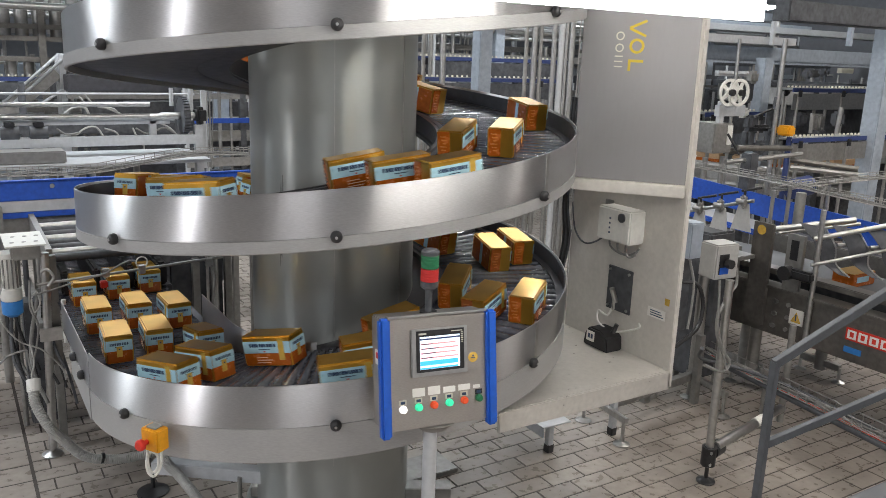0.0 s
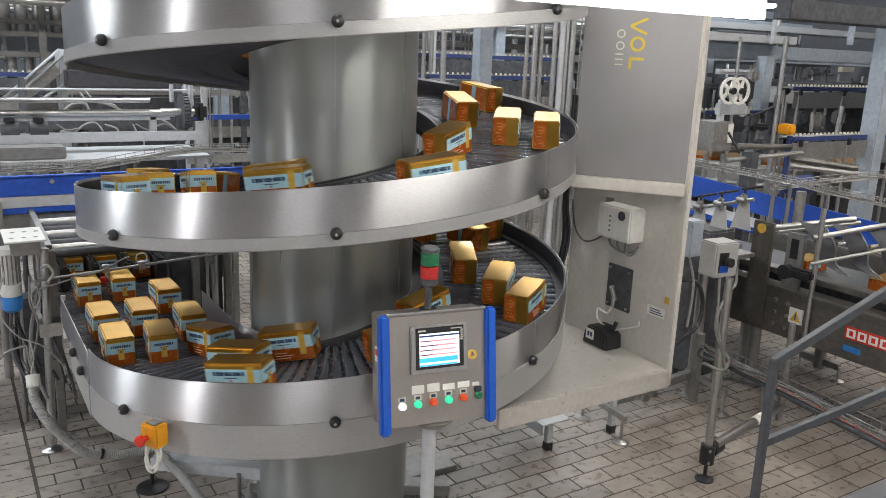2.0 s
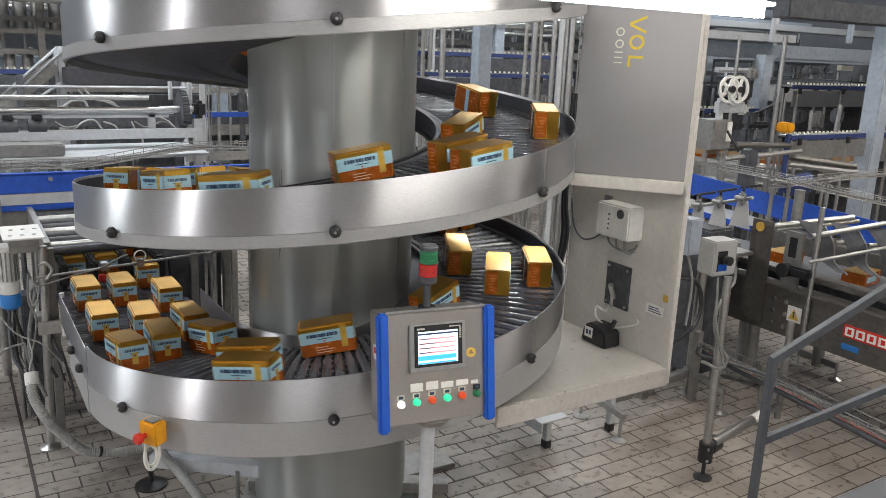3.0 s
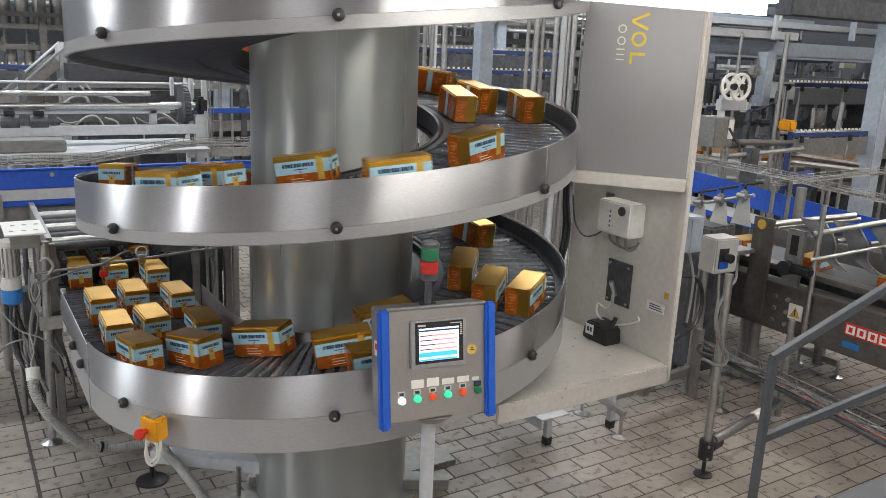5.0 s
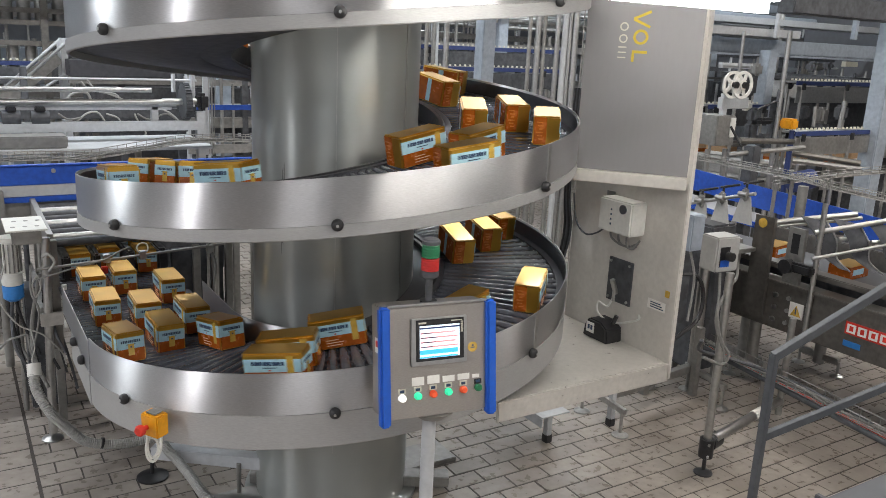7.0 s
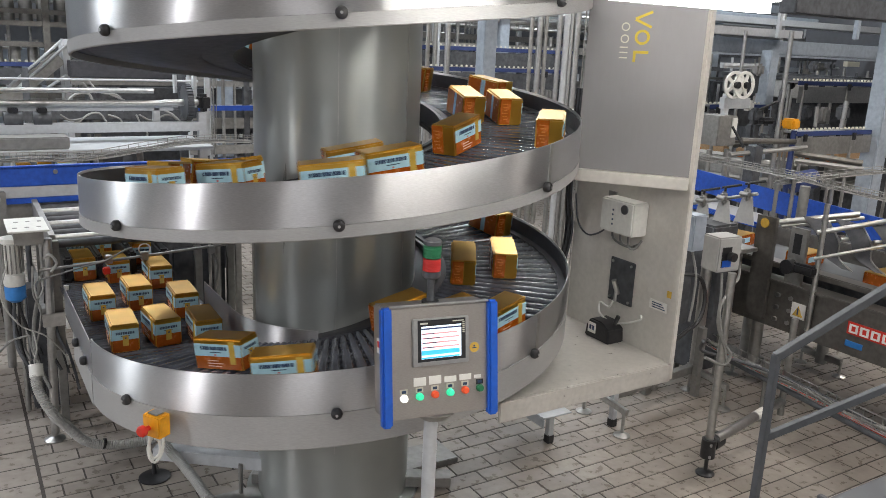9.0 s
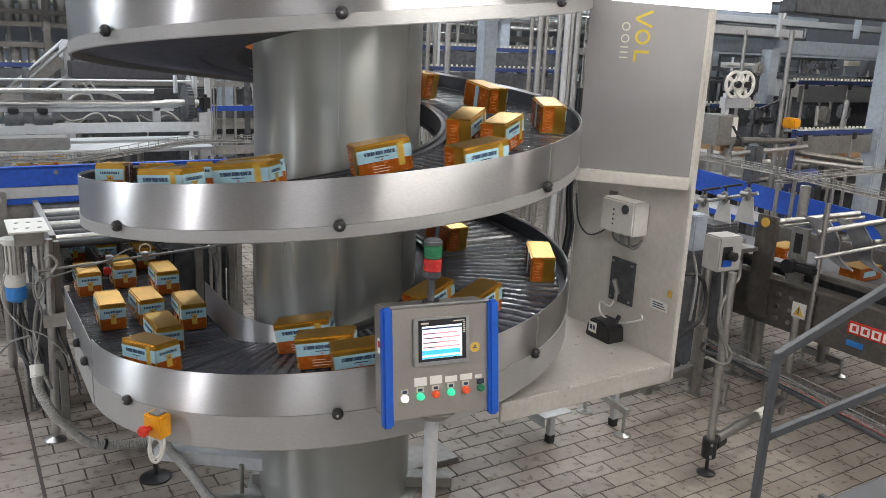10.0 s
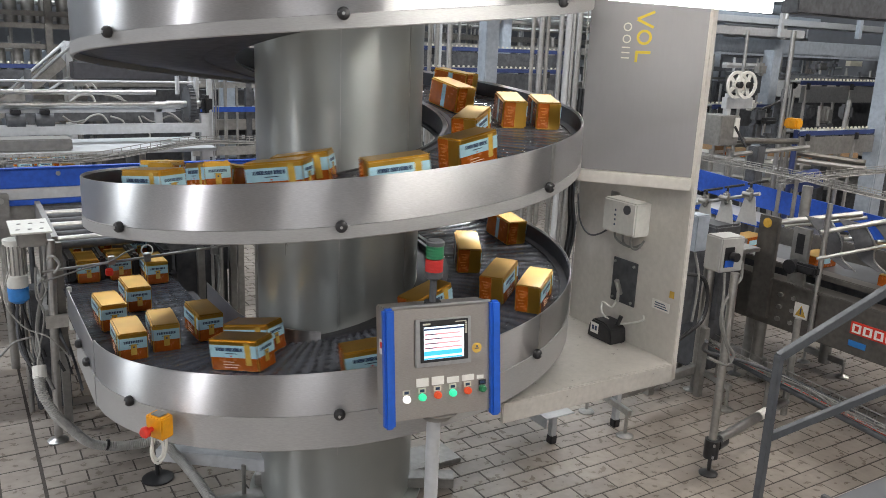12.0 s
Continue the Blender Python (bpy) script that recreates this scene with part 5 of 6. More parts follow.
# ---- tank rack, far left
rack = thing("filler_tanks", "stainless filler cylinders in a steel rack", "filler")
for k in range(9):
    x = -1.7 + 0.19 * k
    rod(rack, "cylinder", (x, 7.4, 2.45), (x, 7.4, 3.5), 0.075, DULL)
    rod(rack, "cylinder", (x + 0.05, 7.5, 1.65), (x + 0.05, 7.5, 2.15), 0.06, DULL)
for z in (1.58, 2.18, 2.42, 2.56):
    bar(rack, "shelf_beam", (-2.0, 7.35, z), (0.05, 7.35, z), 0.1, 0.06, WARMSTEEL)
for x in (-1.3, -0.55, -0.05):
    bar(rack, "post", (x, 7.3, 0), (x, 7.3, 3.6), 0.08, 0.08, WARMSTEEL)
wallcab = thing("dark_cabinet", "long dark cabinet on a pale wall panel", "cabinet")
part("cabinet", box(B(), -0.28, 1.6, 7.2, 7.5, 1.78, 2.03, 0.01), DARKGREY, wallcab)
part("stand", box(B(), -0.1, 1.4, 7.3, 7.5, 0.0, 1.779, 0.01), DARKGREY, wallcab)

# ---- right: carton feeder beside the walkway
feed = thing("carton_feeder", "steel carton feeder with dark dividers and shiny rollers", "packaging machine")
part("side_beam", box(B(), 3.28, 3.32, -2.6, 0.55, 0.53, 0.86, 0.006), WARMSTEEL, feed, "long dull steel side beam")
part("beam_top", box(B(), 3.25, 3.40, -2.6, 0.55, 0.862, 0.885, 0.004), WARMSTEEL, feed)
part("ledge_rail", box(B(), 3.33, 3.45, -2.6, 0.3, 0.95, 0.99, 0.006), WARMSTEEL, feed)
part("bed", box(B(), 3.33, 4.3, -6.0, 2.0, 0.80, 0.83, 0.003), DARKGREY, feed)
part("far_beam", box(B(), 4.3, 4.34, -2.6, 0.55, 0.53, 1.02, 0.006), WARMSTEEL, feed)
part("carrier", box(B(), 3.46, 4.1, -6.0, 2.0, 0.832, 0.925, 0.004), DARKGREY, feed)
bar(feed, "upright_plate", (3.26, -0.16, 0.58), (3.26, -0.16, 1.32), 0.03, 0.16, WARMSTEEL, "tall steel upright plate")
bar(feed, "upright_plate", (3.30, -0.40, 0.80), (3.30, -0.40, 1.28), 0.03, 0.13, DULL)
bar(feed, "upright_plate", (3.30, 0.12, 0.6), (3.30, 0.12, 1.1), 0.03, 0.14, DULL)
part("oval_slot", box(B(), 3.283, 3.284, -0.43, -0.37, 1.10, 1.24, 0.0), BLACK, feed)
part("yellow_cap", cyl(B(), (3.24, -0.15, 1.27), (3.244, -0.15, 1.27), 0.035, seg=16), TAPE, feed)
rod(feed, "roller", (3.28, -0.22, 1.285), (3.69, -0.56, 1.385), 0.022, STEEL, "polished roller")
rod(feed, "roller", (3.31, -0.24, 1.26), (3.72, -0.58, 1.36), 0.015, STEEL)
rod(feed, "roller", (3.24, -0.56, 1.29), (3.62, -0.90, 1.43), 0.018, STEEL, "polished roller")
rod(feed, "rod", (3.22, -0.58, 1.115), (3.66, -0.96, 1.29), 0.012, STEEL)
rod(feed, "pole", (3.26, -0.59, 0.55), (3.26, -0.59, 1.49), 0.018, STEEL)
rod(feed, "pole", (3.42, -0.30, 1.28), (3.42, -0.30, 1.55), 0.035, DULL)
part("knob_block", box(B(), 3.20, 3.26, -0.60, -0.42, 0.99, 1.06, 0.015), BLACK, feed, "black clamp block")
part("hand_wheel", cyl(B(), (3.18, -0.41, 1.02), (3.24, -0.41, 1.02), 0.05, seg=20), BLACK, feed, "", True)
for k in range(5):
    x, y, z = 3.42 + 0.10 * k, -0.62 - 0.17 * k, 1.22 + 0.012 * k
    pts = [Vector((x, y + 0.10, z + 0.12)), Vector((x + 0.03, y + 0.03, z)), Vector((x + 0.05, y + 0.02, z - 0.12)), Vector((x + 0.10, y - 0.06, z - 0.20))]
    P = smooth_path(pts, 5)
    bm = B()
    wide = Vector((-0.13, 0.12, 0.03))
    n = len(P) - 1
    for q, (a, b) in enumerate(zip(P, P[1:])):
        bm.faces.new([bm.verts.new(v) for v in (a, b, b + wide * (1 - 0.6 * (q + 1) / n), a + wide * (1 - 0.6 * q / n))])
    bmesh.ops.remove_doubles(bm, verts=bm.verts[:], dist=0.0005)
    bmesh.ops.solidify(bm, geom=bm.faces[:], thickness=0.006)
    dv = part("divider", bm, DARKGREY, feed, "curved dark divider plate", True)
    part("rim", tube(B(), [q + Vector((-0.004, -0.004, 0)) for q in P], 0.006, 6), STEEL, dv, "", True)
    part("hub", cyl(B(), (x + 0.0, y + 0.0, z + 0.02), (x + 0.05, y - 0.03, z + 0.025), 0.015, seg=14), STEEL, dv, "", True)
for j, (x, y) in enumerate(((3.275, -0.42), (3.275, -0.33), (3.275, -0.36))):
    for z in (0.60, 0.69, 0.78):
        part("bolt", cyl(B(), (x - 0.008, y + 0.02 * j, z), (x + 0.005, y + 0.02 * j, z), 0.017, seg=6), STEEL, feed)
ws = part("warning_sign", box(B(), 3.274, 3.279, -0.545, -0.435, 0.655, 0.765, 0.002), PAPER, feed, "white sign with a yellow warning triangle")
bm = B()
lo = [bm.verts.new(v) for v in ((3.2738, -0.53, 0.672), (3.2738, -0.45, 0.672), (3.2738, -0.49, 0.748))]
hi = [bm.verts.new(v) for v in ((3.2720, -0.53, 0.672), (3.2720, -0.45, 0.672), (3.2720, -0.49, 0.748))]
bm.faces.new(hi)
bm.faces.new(lo[::-1])
for k in range(3):
    bm.faces.new((lo[k], lo[(k + 1) % 3], hi[(k + 1) % 3], hi[k]))
part("triangle", bm, TAPE, ws)
part("bolt_mark", box(B(), 3.2695, 3.2708, -0.495, -0.485, 0.685, 0.73), INK, ws)
sg = part("maker_sign", box(B(), 3.27, 3.279, -1.36, -0.86, 0.675, 0.760, 0.002), RED, feed, "red maker sign with white rounded shapes")
for k in range(4):
    y1 = -0.875 - 0.075 * k
    bm = B()
    for q in ((y1 - 0.06, y1, 0.735, 0.747), (y1 - 0.06, y1, 0.688, 0.700), (y1 - 0.016, y1, 0.700, 0.735), (y1 - 0.06, y1 - 0.044, 0.700, 0.735)):
        box(bm, 3.2675, 3.2695, q[0], q[1], q[2], q[3])
    part("white_shape", bm, PAPER, sg)
part("blue_tag", box(B(), 3.272, 3.279, -0.98, -0.86, 0.59, 0.63, 0.002), BLUEPAINT, feed, "pale blue tag")
for x, y in ((3.4, -0.1), (4.15, -0.18), (2.8, -0.36), (3.09, -0.63), (3.59, 0.12)):
    if x > 3.1:
        rod(feed, "leg", (x, y, 0.06), (x, y, 0.80), 0.045, DULL)
        bar(feed, "spread_foot", (x, y - 0.17, 0.12), (x, y + 0.17, 0.12), 0.04, 0.05, DULL)
        foot(feed, x, y - 0.17, 0.08, 0.05)
        foot(feed, x, y + 0.17, 0.08, 0.05)
feeder_cartons = []
for k in range(7):
    y = -4.3 + 0.62 * k
    ct = thing("blank_carton", "orange printed carton lying on the feeder bed", "carton", "cartons in the feeder", at=pose(3.74, y, 0.927, 0, 0, 4 * (k % 3)))
    part("body", box(B(), -0.13, 0.13, -0.08, 0.08, 0.0, 0.09, 0.005), ORANGE, ct)
    part("lid", box(B(), -0.128, 0.128, -0.078, 0.078, 0.091, 0.096, 0.002), FILM, ct)
    part("label", box(B(), -0.09, 0.05, -0.083, -0.081, 0.03, 0.07), LABEL, ct)
    feeder_cartons.append((ct, y, 4 * (k % 3)))

# far accumulation table with packed cases
acc = thing("accumulation_table", "round dull steel accumulation table edge", "table")
ring = [Vector((8.6 + 1.5 * math.sin(a), 4.0 - 1.5 * math.cos(a), 1.07)) for a in (-1.9 + 0.16 * k for k in range(20))]
part("rim", tube(B(), ring, 0.05, 8), DULL, acc, "", True)
part("lower_rim", tube(B(), [q - Vector((0, 0, 0.22)) for q in ring], 0.04, 8), DULL, acc, "", True)
bm = B()
lathe(bm, [(1.47, 0.75), (1.47, 1.05)], 40, Matrix.Translation((8.6, 4.0, 0)))
part("drum", bm, STEEL, acc, "", True)
part("pedestal", cyl(B(), (8.6, 4.0, 0), (8.6, 4.0, 0.75), 0.5, seg=24), DARKGREY, acc)
table_cases = []
for k in range(7):
    cs = thing("packed_case", "white and orange printed case on the far table", "case", "cases on the far table")
    part("body", box(B(), -0.17, 0.17, -0.11, 0.11, 0.0, 0.17, 0.006), CARDBOARD, cs)
    part("print_band", box(B(), -0.171, 0.171, -0.112, 0.112, 0.05, 0.10, 0.002), ORANGE if k % 2 else PAPER, cs)
    table_cases.append((cs, -1.75 + 0.36 * k))

# plate stack with clamps on a rod
ph = thing("plate_guides", "row of grey guide plates clamped on a steel rod", "guide")
rod(ph, "rod", (3.1, 0.50, 1.285), (3.1, -0.16, 1.49), 0.013, STEEL)
for k, (y, z) in enumerate(((0.298, 1.348), (0.112, 1.404), (-0.081, 1.464))):
    c = Vector((3.1, y, z))
    bm = B()
    q = ((0.035, -0.005), (-0.045, -0.005), (-0.085, -0.20), (0.085, -0.20))
    fa, fb = [[bm.verts.new(c + Vector((dx, a, b))) for a, b in q] for dx in (-0.004, 0.004)]
    bm.faces.new(fa)
    bm.faces.new(fb[::-1])
    for a in range(4):
        b = (a + 1) % 4
        bm.faces.new((fa[b], fa[a], fb[a], fb[b]))
    part("plate", bm, BOXGREY, ph, "pale grey guide plate")
    part("clamp", box(B(), c.x - 0.035, c.x + 0.02, c.y - 0.022, c.y + 0.022, c.z - 0.04, c.z + 0.055, 0.014), STEEL, ph, "", True)
    part("clamp_lug", cyl(B(), (c.x - 0.03, c.y - 0.035, c.z + 0.01), (c.x - 0.03, c.y + 0.035, c.z + 0.01), 0.018, seg=14), DULL, ph, "", True)
    rod(ph, "handle_stem", (c.x, c.y, c.z + 0.05), (c.x, c.y, c.z + 0.085), 0.009, BLACK)
    rod(ph, "clamp_handle", (c.x, c.y + 0.03, c.z + 0.078), (c.x + 0.06, c.y - 0.09, c.z + 0.115), 0.009, BLACK)
part("tray", box(B(), 2.95, 3.25, -0.12, 0.45, 1.05, 1.08, 0.004), DULL, ph)
part("yellow_block", box(B(), 3.0, 3.08, -0.05, 0.18, 1.085, 1.14, 0.004), FILM, ph)
bar(ph, "post", (3.0, 0.3, 0.0), (3.0, 0.3, 1.05), 0.06, 0.06, DULL)
bar(ph, "cover", (2.95, 0.15, 0.55), (2.95, 0.15, 1.04), 0.03, 0.4, DARKGREY)

# isolator box on its stand
sw = thing("isolator_stand", "grey isolator switch box on a steel stand", "switch box")
rod(sw, "stand", (1.995, -0.90, 0.10), (1.995, -0.90, 1.24), 0.024, STEEL)
part("box", box(B(), -0.085, 0.085, -0.065, 0.065, -0.10, 0.10, 0.008, Matrix.Translation((2.005, -0.80, 1.335)) @ Matrix.Rotation(radians(-6), 4, "Z")), BOXGREY, sw, "grey white plastic box")
part("black_plate", box(B(), -0.06, 0.01, -0.069, -0.066, -0.07, 0.045, 0.001, Matrix.Translation((2.005, -0.80, 1.335)) @ Matrix.Rotation(radians(-6), 4, "Z")), BLACK, sw)
part("switch_knob", cyl(B(), (1.985, -0.875, 1.33), (1.985, -0.91, 1.33), 0.026, seg=16), BLACK, sw, "black rotary knob", True)
part("blue_label", box(B(), -0.055, 0.01, -0.071, -0.0695, -0.068, -0.03, 0, Matrix.Translation((2.005, -0.80, 1.335)) @ Matrix.Rotation(radians(-6), 4, "Z")), BLUESTRIP, sw)
part("clamp", cyl(B(), (1.995, -0.90, 0.11), (1.995, -0.90, 0.225), 0.043, seg=20), BLACK, sw, "black plastic clamp block", True)
part("clamp_socket", cyl(B(), (2.02, -0.894, 0.185), (2.12, -0.869, 0.182), 0.046, seg=20), BLACK, sw, "", True)
for dz in (0.13, 0.205):
    part("clamp_screw", cyl(B(), (1.96, -0.945, dz), (1.985, -0.925, dz), 0.008, seg=6), STEEL, sw)
foot(sw, 1.995, -0.90, 0.06, 0.055, BLACK)
rod(sw, "floor_tube", (2.05, -0.90, 0.21), (3.0, -0.66, 0.16), 0.03, STEEL)
part("tube_tag", cyl(B(), (2.58, -0.766, 0.184), (2.70, -0.736, 0.178), 0.0315, seg=16), PAPER, sw)
rod(sw, "far_stand", (3.0, -0.66, 0.06), (3.0, -0.66, 0.75), 0.022, DULL)
hose(sw, "cable", [(2.09, -0.82, 1.30), (2.14, -0.82, 1.27), (2.13, -0.84, 1.18), (2.02, -0.88, 1.14), (1.93, -0.90, 1.02), (1.97, -0.92, 0.85), (2.05, -0.92, 0.75), (2.0, -0.92, 0.70), (1.86, -0.90, 0.76)], 0.009, CABLE)
hose(sw, "cable", [(1.97, -0.85, 1.23), (1.95, -0.88, 1.10), (1.93, -0.90, 0.95), (1.99, -0.92, 0.80), (2.03, -0.92, 0.70)], 0.008, CABLE)
bb = thing("grey_junction_box", "blue-grey junction box beside the tower", "junction box")
part("body", box(B(), 2.40, 2.52, -0.25, -0.12, 1.16, 1.40, 0.008), GREYBLUE, bb)
part("bracket", box(B(), 2.44, 2.60, -0.11, 0.35, 0.60, 1.35, 0.004), DARKGREY, bb)
bar(bb, "post", (2.50, 0.10, 0), (2.50, 0.10, 0.60), 0.06, 0.06, DULL)
hose(bb, "cable", [(2.46, -0.2, 1.16), (2.47, -0.25, 1.0), (2.44, -0.28, 0.85), (2.40, -0.3, 0.7)], 0.009, CABLE)
hose(bb, "black_hose", [(2.40, -0.2, 1.0), (2.50, -0.26, 0.98), (2.55, -0.28, 0.85), (2.50, -0.3, 0.7), (2.36, -0.3, 0.62), (2.2, -0.3, 0.55)], 0.014, BLACK)

# cables beside the tower's edge
tc_ = thing("cable_bundle", "black cables strapped beside the tower edge", "cables")
for k in range(4):
    o = 0.012 * k
    hose(tc_, "cable", [(1.34, -0.27 + o, 0.90), (1.33, -0.25 + o, 1.15), (1.345, -0.28 + o * 1.5, 1.40), (1.33, -0.26 + o, 1.65), (1.34, -0.27 + o, 2.2)], 0.006 + 0.002 * (k % 2), BLACK if k % 2 else DARKGREY)
hose(tc_, "loop", [(1.33, -0.30, 1.62), (1.31, -0.36, 1.48), (1.31, -0.44, 1.42), (1.32, -0.52, 1.44), (1.33, -0.60, 1.50)], 0.005, DARKGREY)

# low cable basket and pipes near the floor
wire_tray([(3.10, 0.40, 0.36), (2.95, -0.22, 0.35), (2.86, -0.95, 0.35), (2.78, -1.6, 0.35)], 0.10)
lowp = thing("low_pipes", "dark pipes and cables on low steel stands", "pipes")
rod(lowp, "pipe", (3.02, 0.30, 0.31), (2.74, -1.6, 0.31), 0.018, DARKGREY)
rod(lowp, "pipe", (3.10, 0.32, 0.30), (2.82, -1.6, 0.30), 0.007, RED)
hose(lowp, "cable", [(2.2, -0.6, 0.70), (2.45, -0.4, 0.52), (2.75, -0.45, 0.42), (2.88, -0.8, 0.38), (2.80, -1.4, 0.37)], 0.012, DARKGREY)
low_frame = thing("support_stand", "low stainless stand with round levelling feet", "machine stand")
bar(low_frame, "beam", (1.95, -0.12, 0.19), (2.85, -0.02, 0.19), 0.05, 0.06, DULL)
for x, y in ((1.877, -0.318), (1.89, 0.07), (2.85, 0.01), (2.81, -0.34)):
    foot(low_frame, x, y, 0.14, 0.055)
bar(low_frame, "arm", (1.90, 0.10, 0.19), (1.88, -0.34, 0.17), 0.03, 0.04, STEEL)
bar(low_frame, "arm", (2.85, 0.04, 0.19), (2.81, -0.36, 0.17), 0.03, 0.04, STEEL)
rod(low_frame, "post", (2.85, -0.02, 0.19), (2.85, -0.02, 1.05), 0.04, STEEL)
rod(low_frame, "post", (2.62, 0.15, 0.0), (2.62, 0.15, 0.9), 0.04, STEEL)

# walkway stair in front at the right: handrail and landing
hr = thing("handrail", "dark grey painted steel stair handrail", "handrail")
bar(hr, "post", (0.857, -2.02, 0.0), (0.857, -2.02, 1.355), 0.027, 0.027, HANDRAIL)
bar(hr, "top_rail", (0.854, -2.020, 1.346), (1.800, -2.275, 1.876), 0.027, 0.032, HANDRAIL)
bar(hr, "mid_rail", (0.858, -2.021, 1.022), (1.800, -2.275, 1.312), 0.022, 0.030, HANDRAIL)
land = thing("stair_landing", "dark steel walkway landing with a pale edge", "walkway")
part("plate", box(B(), 0.99, 3.0, -3.2, -2.22, 0.80, 0.835, 0.003), HANDRAIL, land)
part("edge", box(B(), 0.965, 0.988, -3.2, -2.2, 0.74, 0.85, 0.003), DARKGREY, land)
for x in (1.2, 2.6):
    bar(land, "leg", (x, -2.6, 0), (x, -2.6, 0.80), 0.06, 0.06, HANDRAIL)

# ---- round guards of the far fillers, seen behind the bottle conveyors


def round_guard(c, r, z0, z1, ribs):
    t = thing("filler_guard", "curved stainless guard drum of a far bottle filler", "machine guard", "filler guards", at=pose(c[0], c[1], 0))
    bm = B()
    lathe(bm, [(r, z0), (r + 0.02, z0 + 0.01), (r + 0.02, z1 - 0.01), (r, z1)], 48)
    part("drum", bm, STEEL, t, "", True)
    bm = B()
    lathe(bm, [(r + 0.05, z1), (r + 0.05, z1 + 0.05), (r - 0.1, z1 + 0.05), (r - 0.1, z1)], 48)
    part("ring", bm, DARKGREY, t, "", True)
    part("base", cyl(B(), (0, 0, 0), (0, 0, z0), r * 0.8, seg=32), DARKGREY, t, "", True)
    for k in range(ribs):
        a = math.radians(190 + 160 * k / ribs)
        part("post", cyl(B(), ((r + 0.06) * math.cos(a), (r + 0.06) * math.sin(a), z0 - 0.45), ((r + 0.06) * math.cos(a), (r + 0.06) * math.sin(a), z0 + 0.02), 0.022, seg=8), STEEL if k % 2 else DULL, t)
        part("clamp", box(B(), -0.03, 0.03, -0.03, 0.03, -0.04, 0.04, 0.01, Matrix.Translation(((r + 0.05) * math.cos(a), (r + 0.05) * math.sin(a), z1 - 0.06))), BLACK, t)
    return t


round_guard((9.41, 4.02), 1.15, 1.878, 2.126, 9)
round_guard((9.80, 3.59), 1.25, 1.157, 1.419, 8)

clut = thing("capping_machine", "dark capping machine with arms, motors and hoses", "machine")
part("block", box(B(), 6.413, 6.608, 2.645, 2.765, 1.964, 2.233, 0.03), DARKGREY, clut)
part("block", box(B(), 6.487, 6.609, 2.598, 2.718, 2.193, 2.340, 0.03), DULL, clut)
part("block", box(B(), 6.101, 6.713, 2.775, 2.895, 2.270, 2.331, 0.03), WHITEPAINT, clut)
part("block", box(B(), 6.496, 6.643, 2.570, 2.690, 1.655, 1.826, 0.03), DARKGREY, clut)
part("block", box(B(), 6.453, 6.576, 2.641, 2.761, 1.787, 1.909, 0.03), WHITE, clut)
part("block", box(B(), 6.529, 6.773, 2.463, 2.583, 1.646, 1.719, 0.03), BLACK, clut)
part("block", box(B(), 6.295, 6.662, 2.686, 2.806, 1.354, 1.427, 0.03), WARMSTEEL, clut)
part("block", box(B(), 7.482, 7.622, 2.581, 2.701, 1.687, 1.847, 0.03), DARKGREY, clut)
part("block", box(B(), 7.604, 7.724, 2.417, 2.537, 1.646, 1.846, 0.03), DULL, clut)
part("block", box(B(), 7.702, 7.862, 2.236, 2.356, 1.707, 1.887, 0.03), DARKGREY, clut)
part("block", box(B(), 7.502, 7.602, 2.581, 2.701, 2.262, 2.382, 0.03), DARKGREY, clut)
part("block", box(B(), 7.608, 7.708, 2.425, 2.545, 2.295, 2.395, 0.03), DARKGREY, clut)
part("block", box(B(), 7.636, 7.936, 2.229, 2.349, 2.347, 2.407, 0.03), GREYINK, clut)
part("block", box(B(), 6.493, 6.640, 2.574, 2.694, 1.416, 1.661, 0.03), DARKGREY, clut)
part("block", box(B(), 6.589, 6.712, 2.464, 2.584, 1.362, 1.533, 0.03), DARKGREY, clut)
rod(clut, "arm", (4.791, 1.494, 1.753), (4.870, 1.395, 1.562), 0.012, BLACK, seg=8)
rod(clut, "arm", (4.928, 1.319, 1.930), (5.023, 1.193, 2.020), 0.012, BLACK, seg=8)
rod(clut, "arm", (5.024, 1.192, 2.010), (5.027, 1.188, 2.125), 0.014, DARKGREY, seg=8)
rod(clut, "arm", (4.849, 1.421, 1.625), (5.706, 1.442, 1.591), 0.030, WARMSTEEL, seg=8)
rod(clut, "arm", (4.795, 1.488, 1.481), (5.771, 1.349, 1.543), 0.025, DULL, seg=8)
rod(clut, "arm", (5.715, 1.429, 1.476), (6.059, 0.899, 1.436), 0.030, WARMSTEEL, seg=8)
rod(clut, "arm", (5.721, 1.420, 1.402), (6.063, 0.892, 1.380), 0.030, DULL, seg=8)
rod(clut, "arm", (5.937, 1.096, 2.029), (5.931, 1.106, 1.762), 0.022, STEEL, seg=8)
rod(clut, "arm", (5.797, 1.310, 1.956), (5.801, 1.304, 1.759), 0.018, DULL, seg=8)
bar(clut, "stand", (5.090, 1.437, 0), (5.090, 1.437, 1.562), 0.12, 0.12, DARKGREY)
bar(clut, "stand", (7.672, 2.464, 0), (7.672, 2.464, 1.643), 0.14, 0.14, DARKGREY)

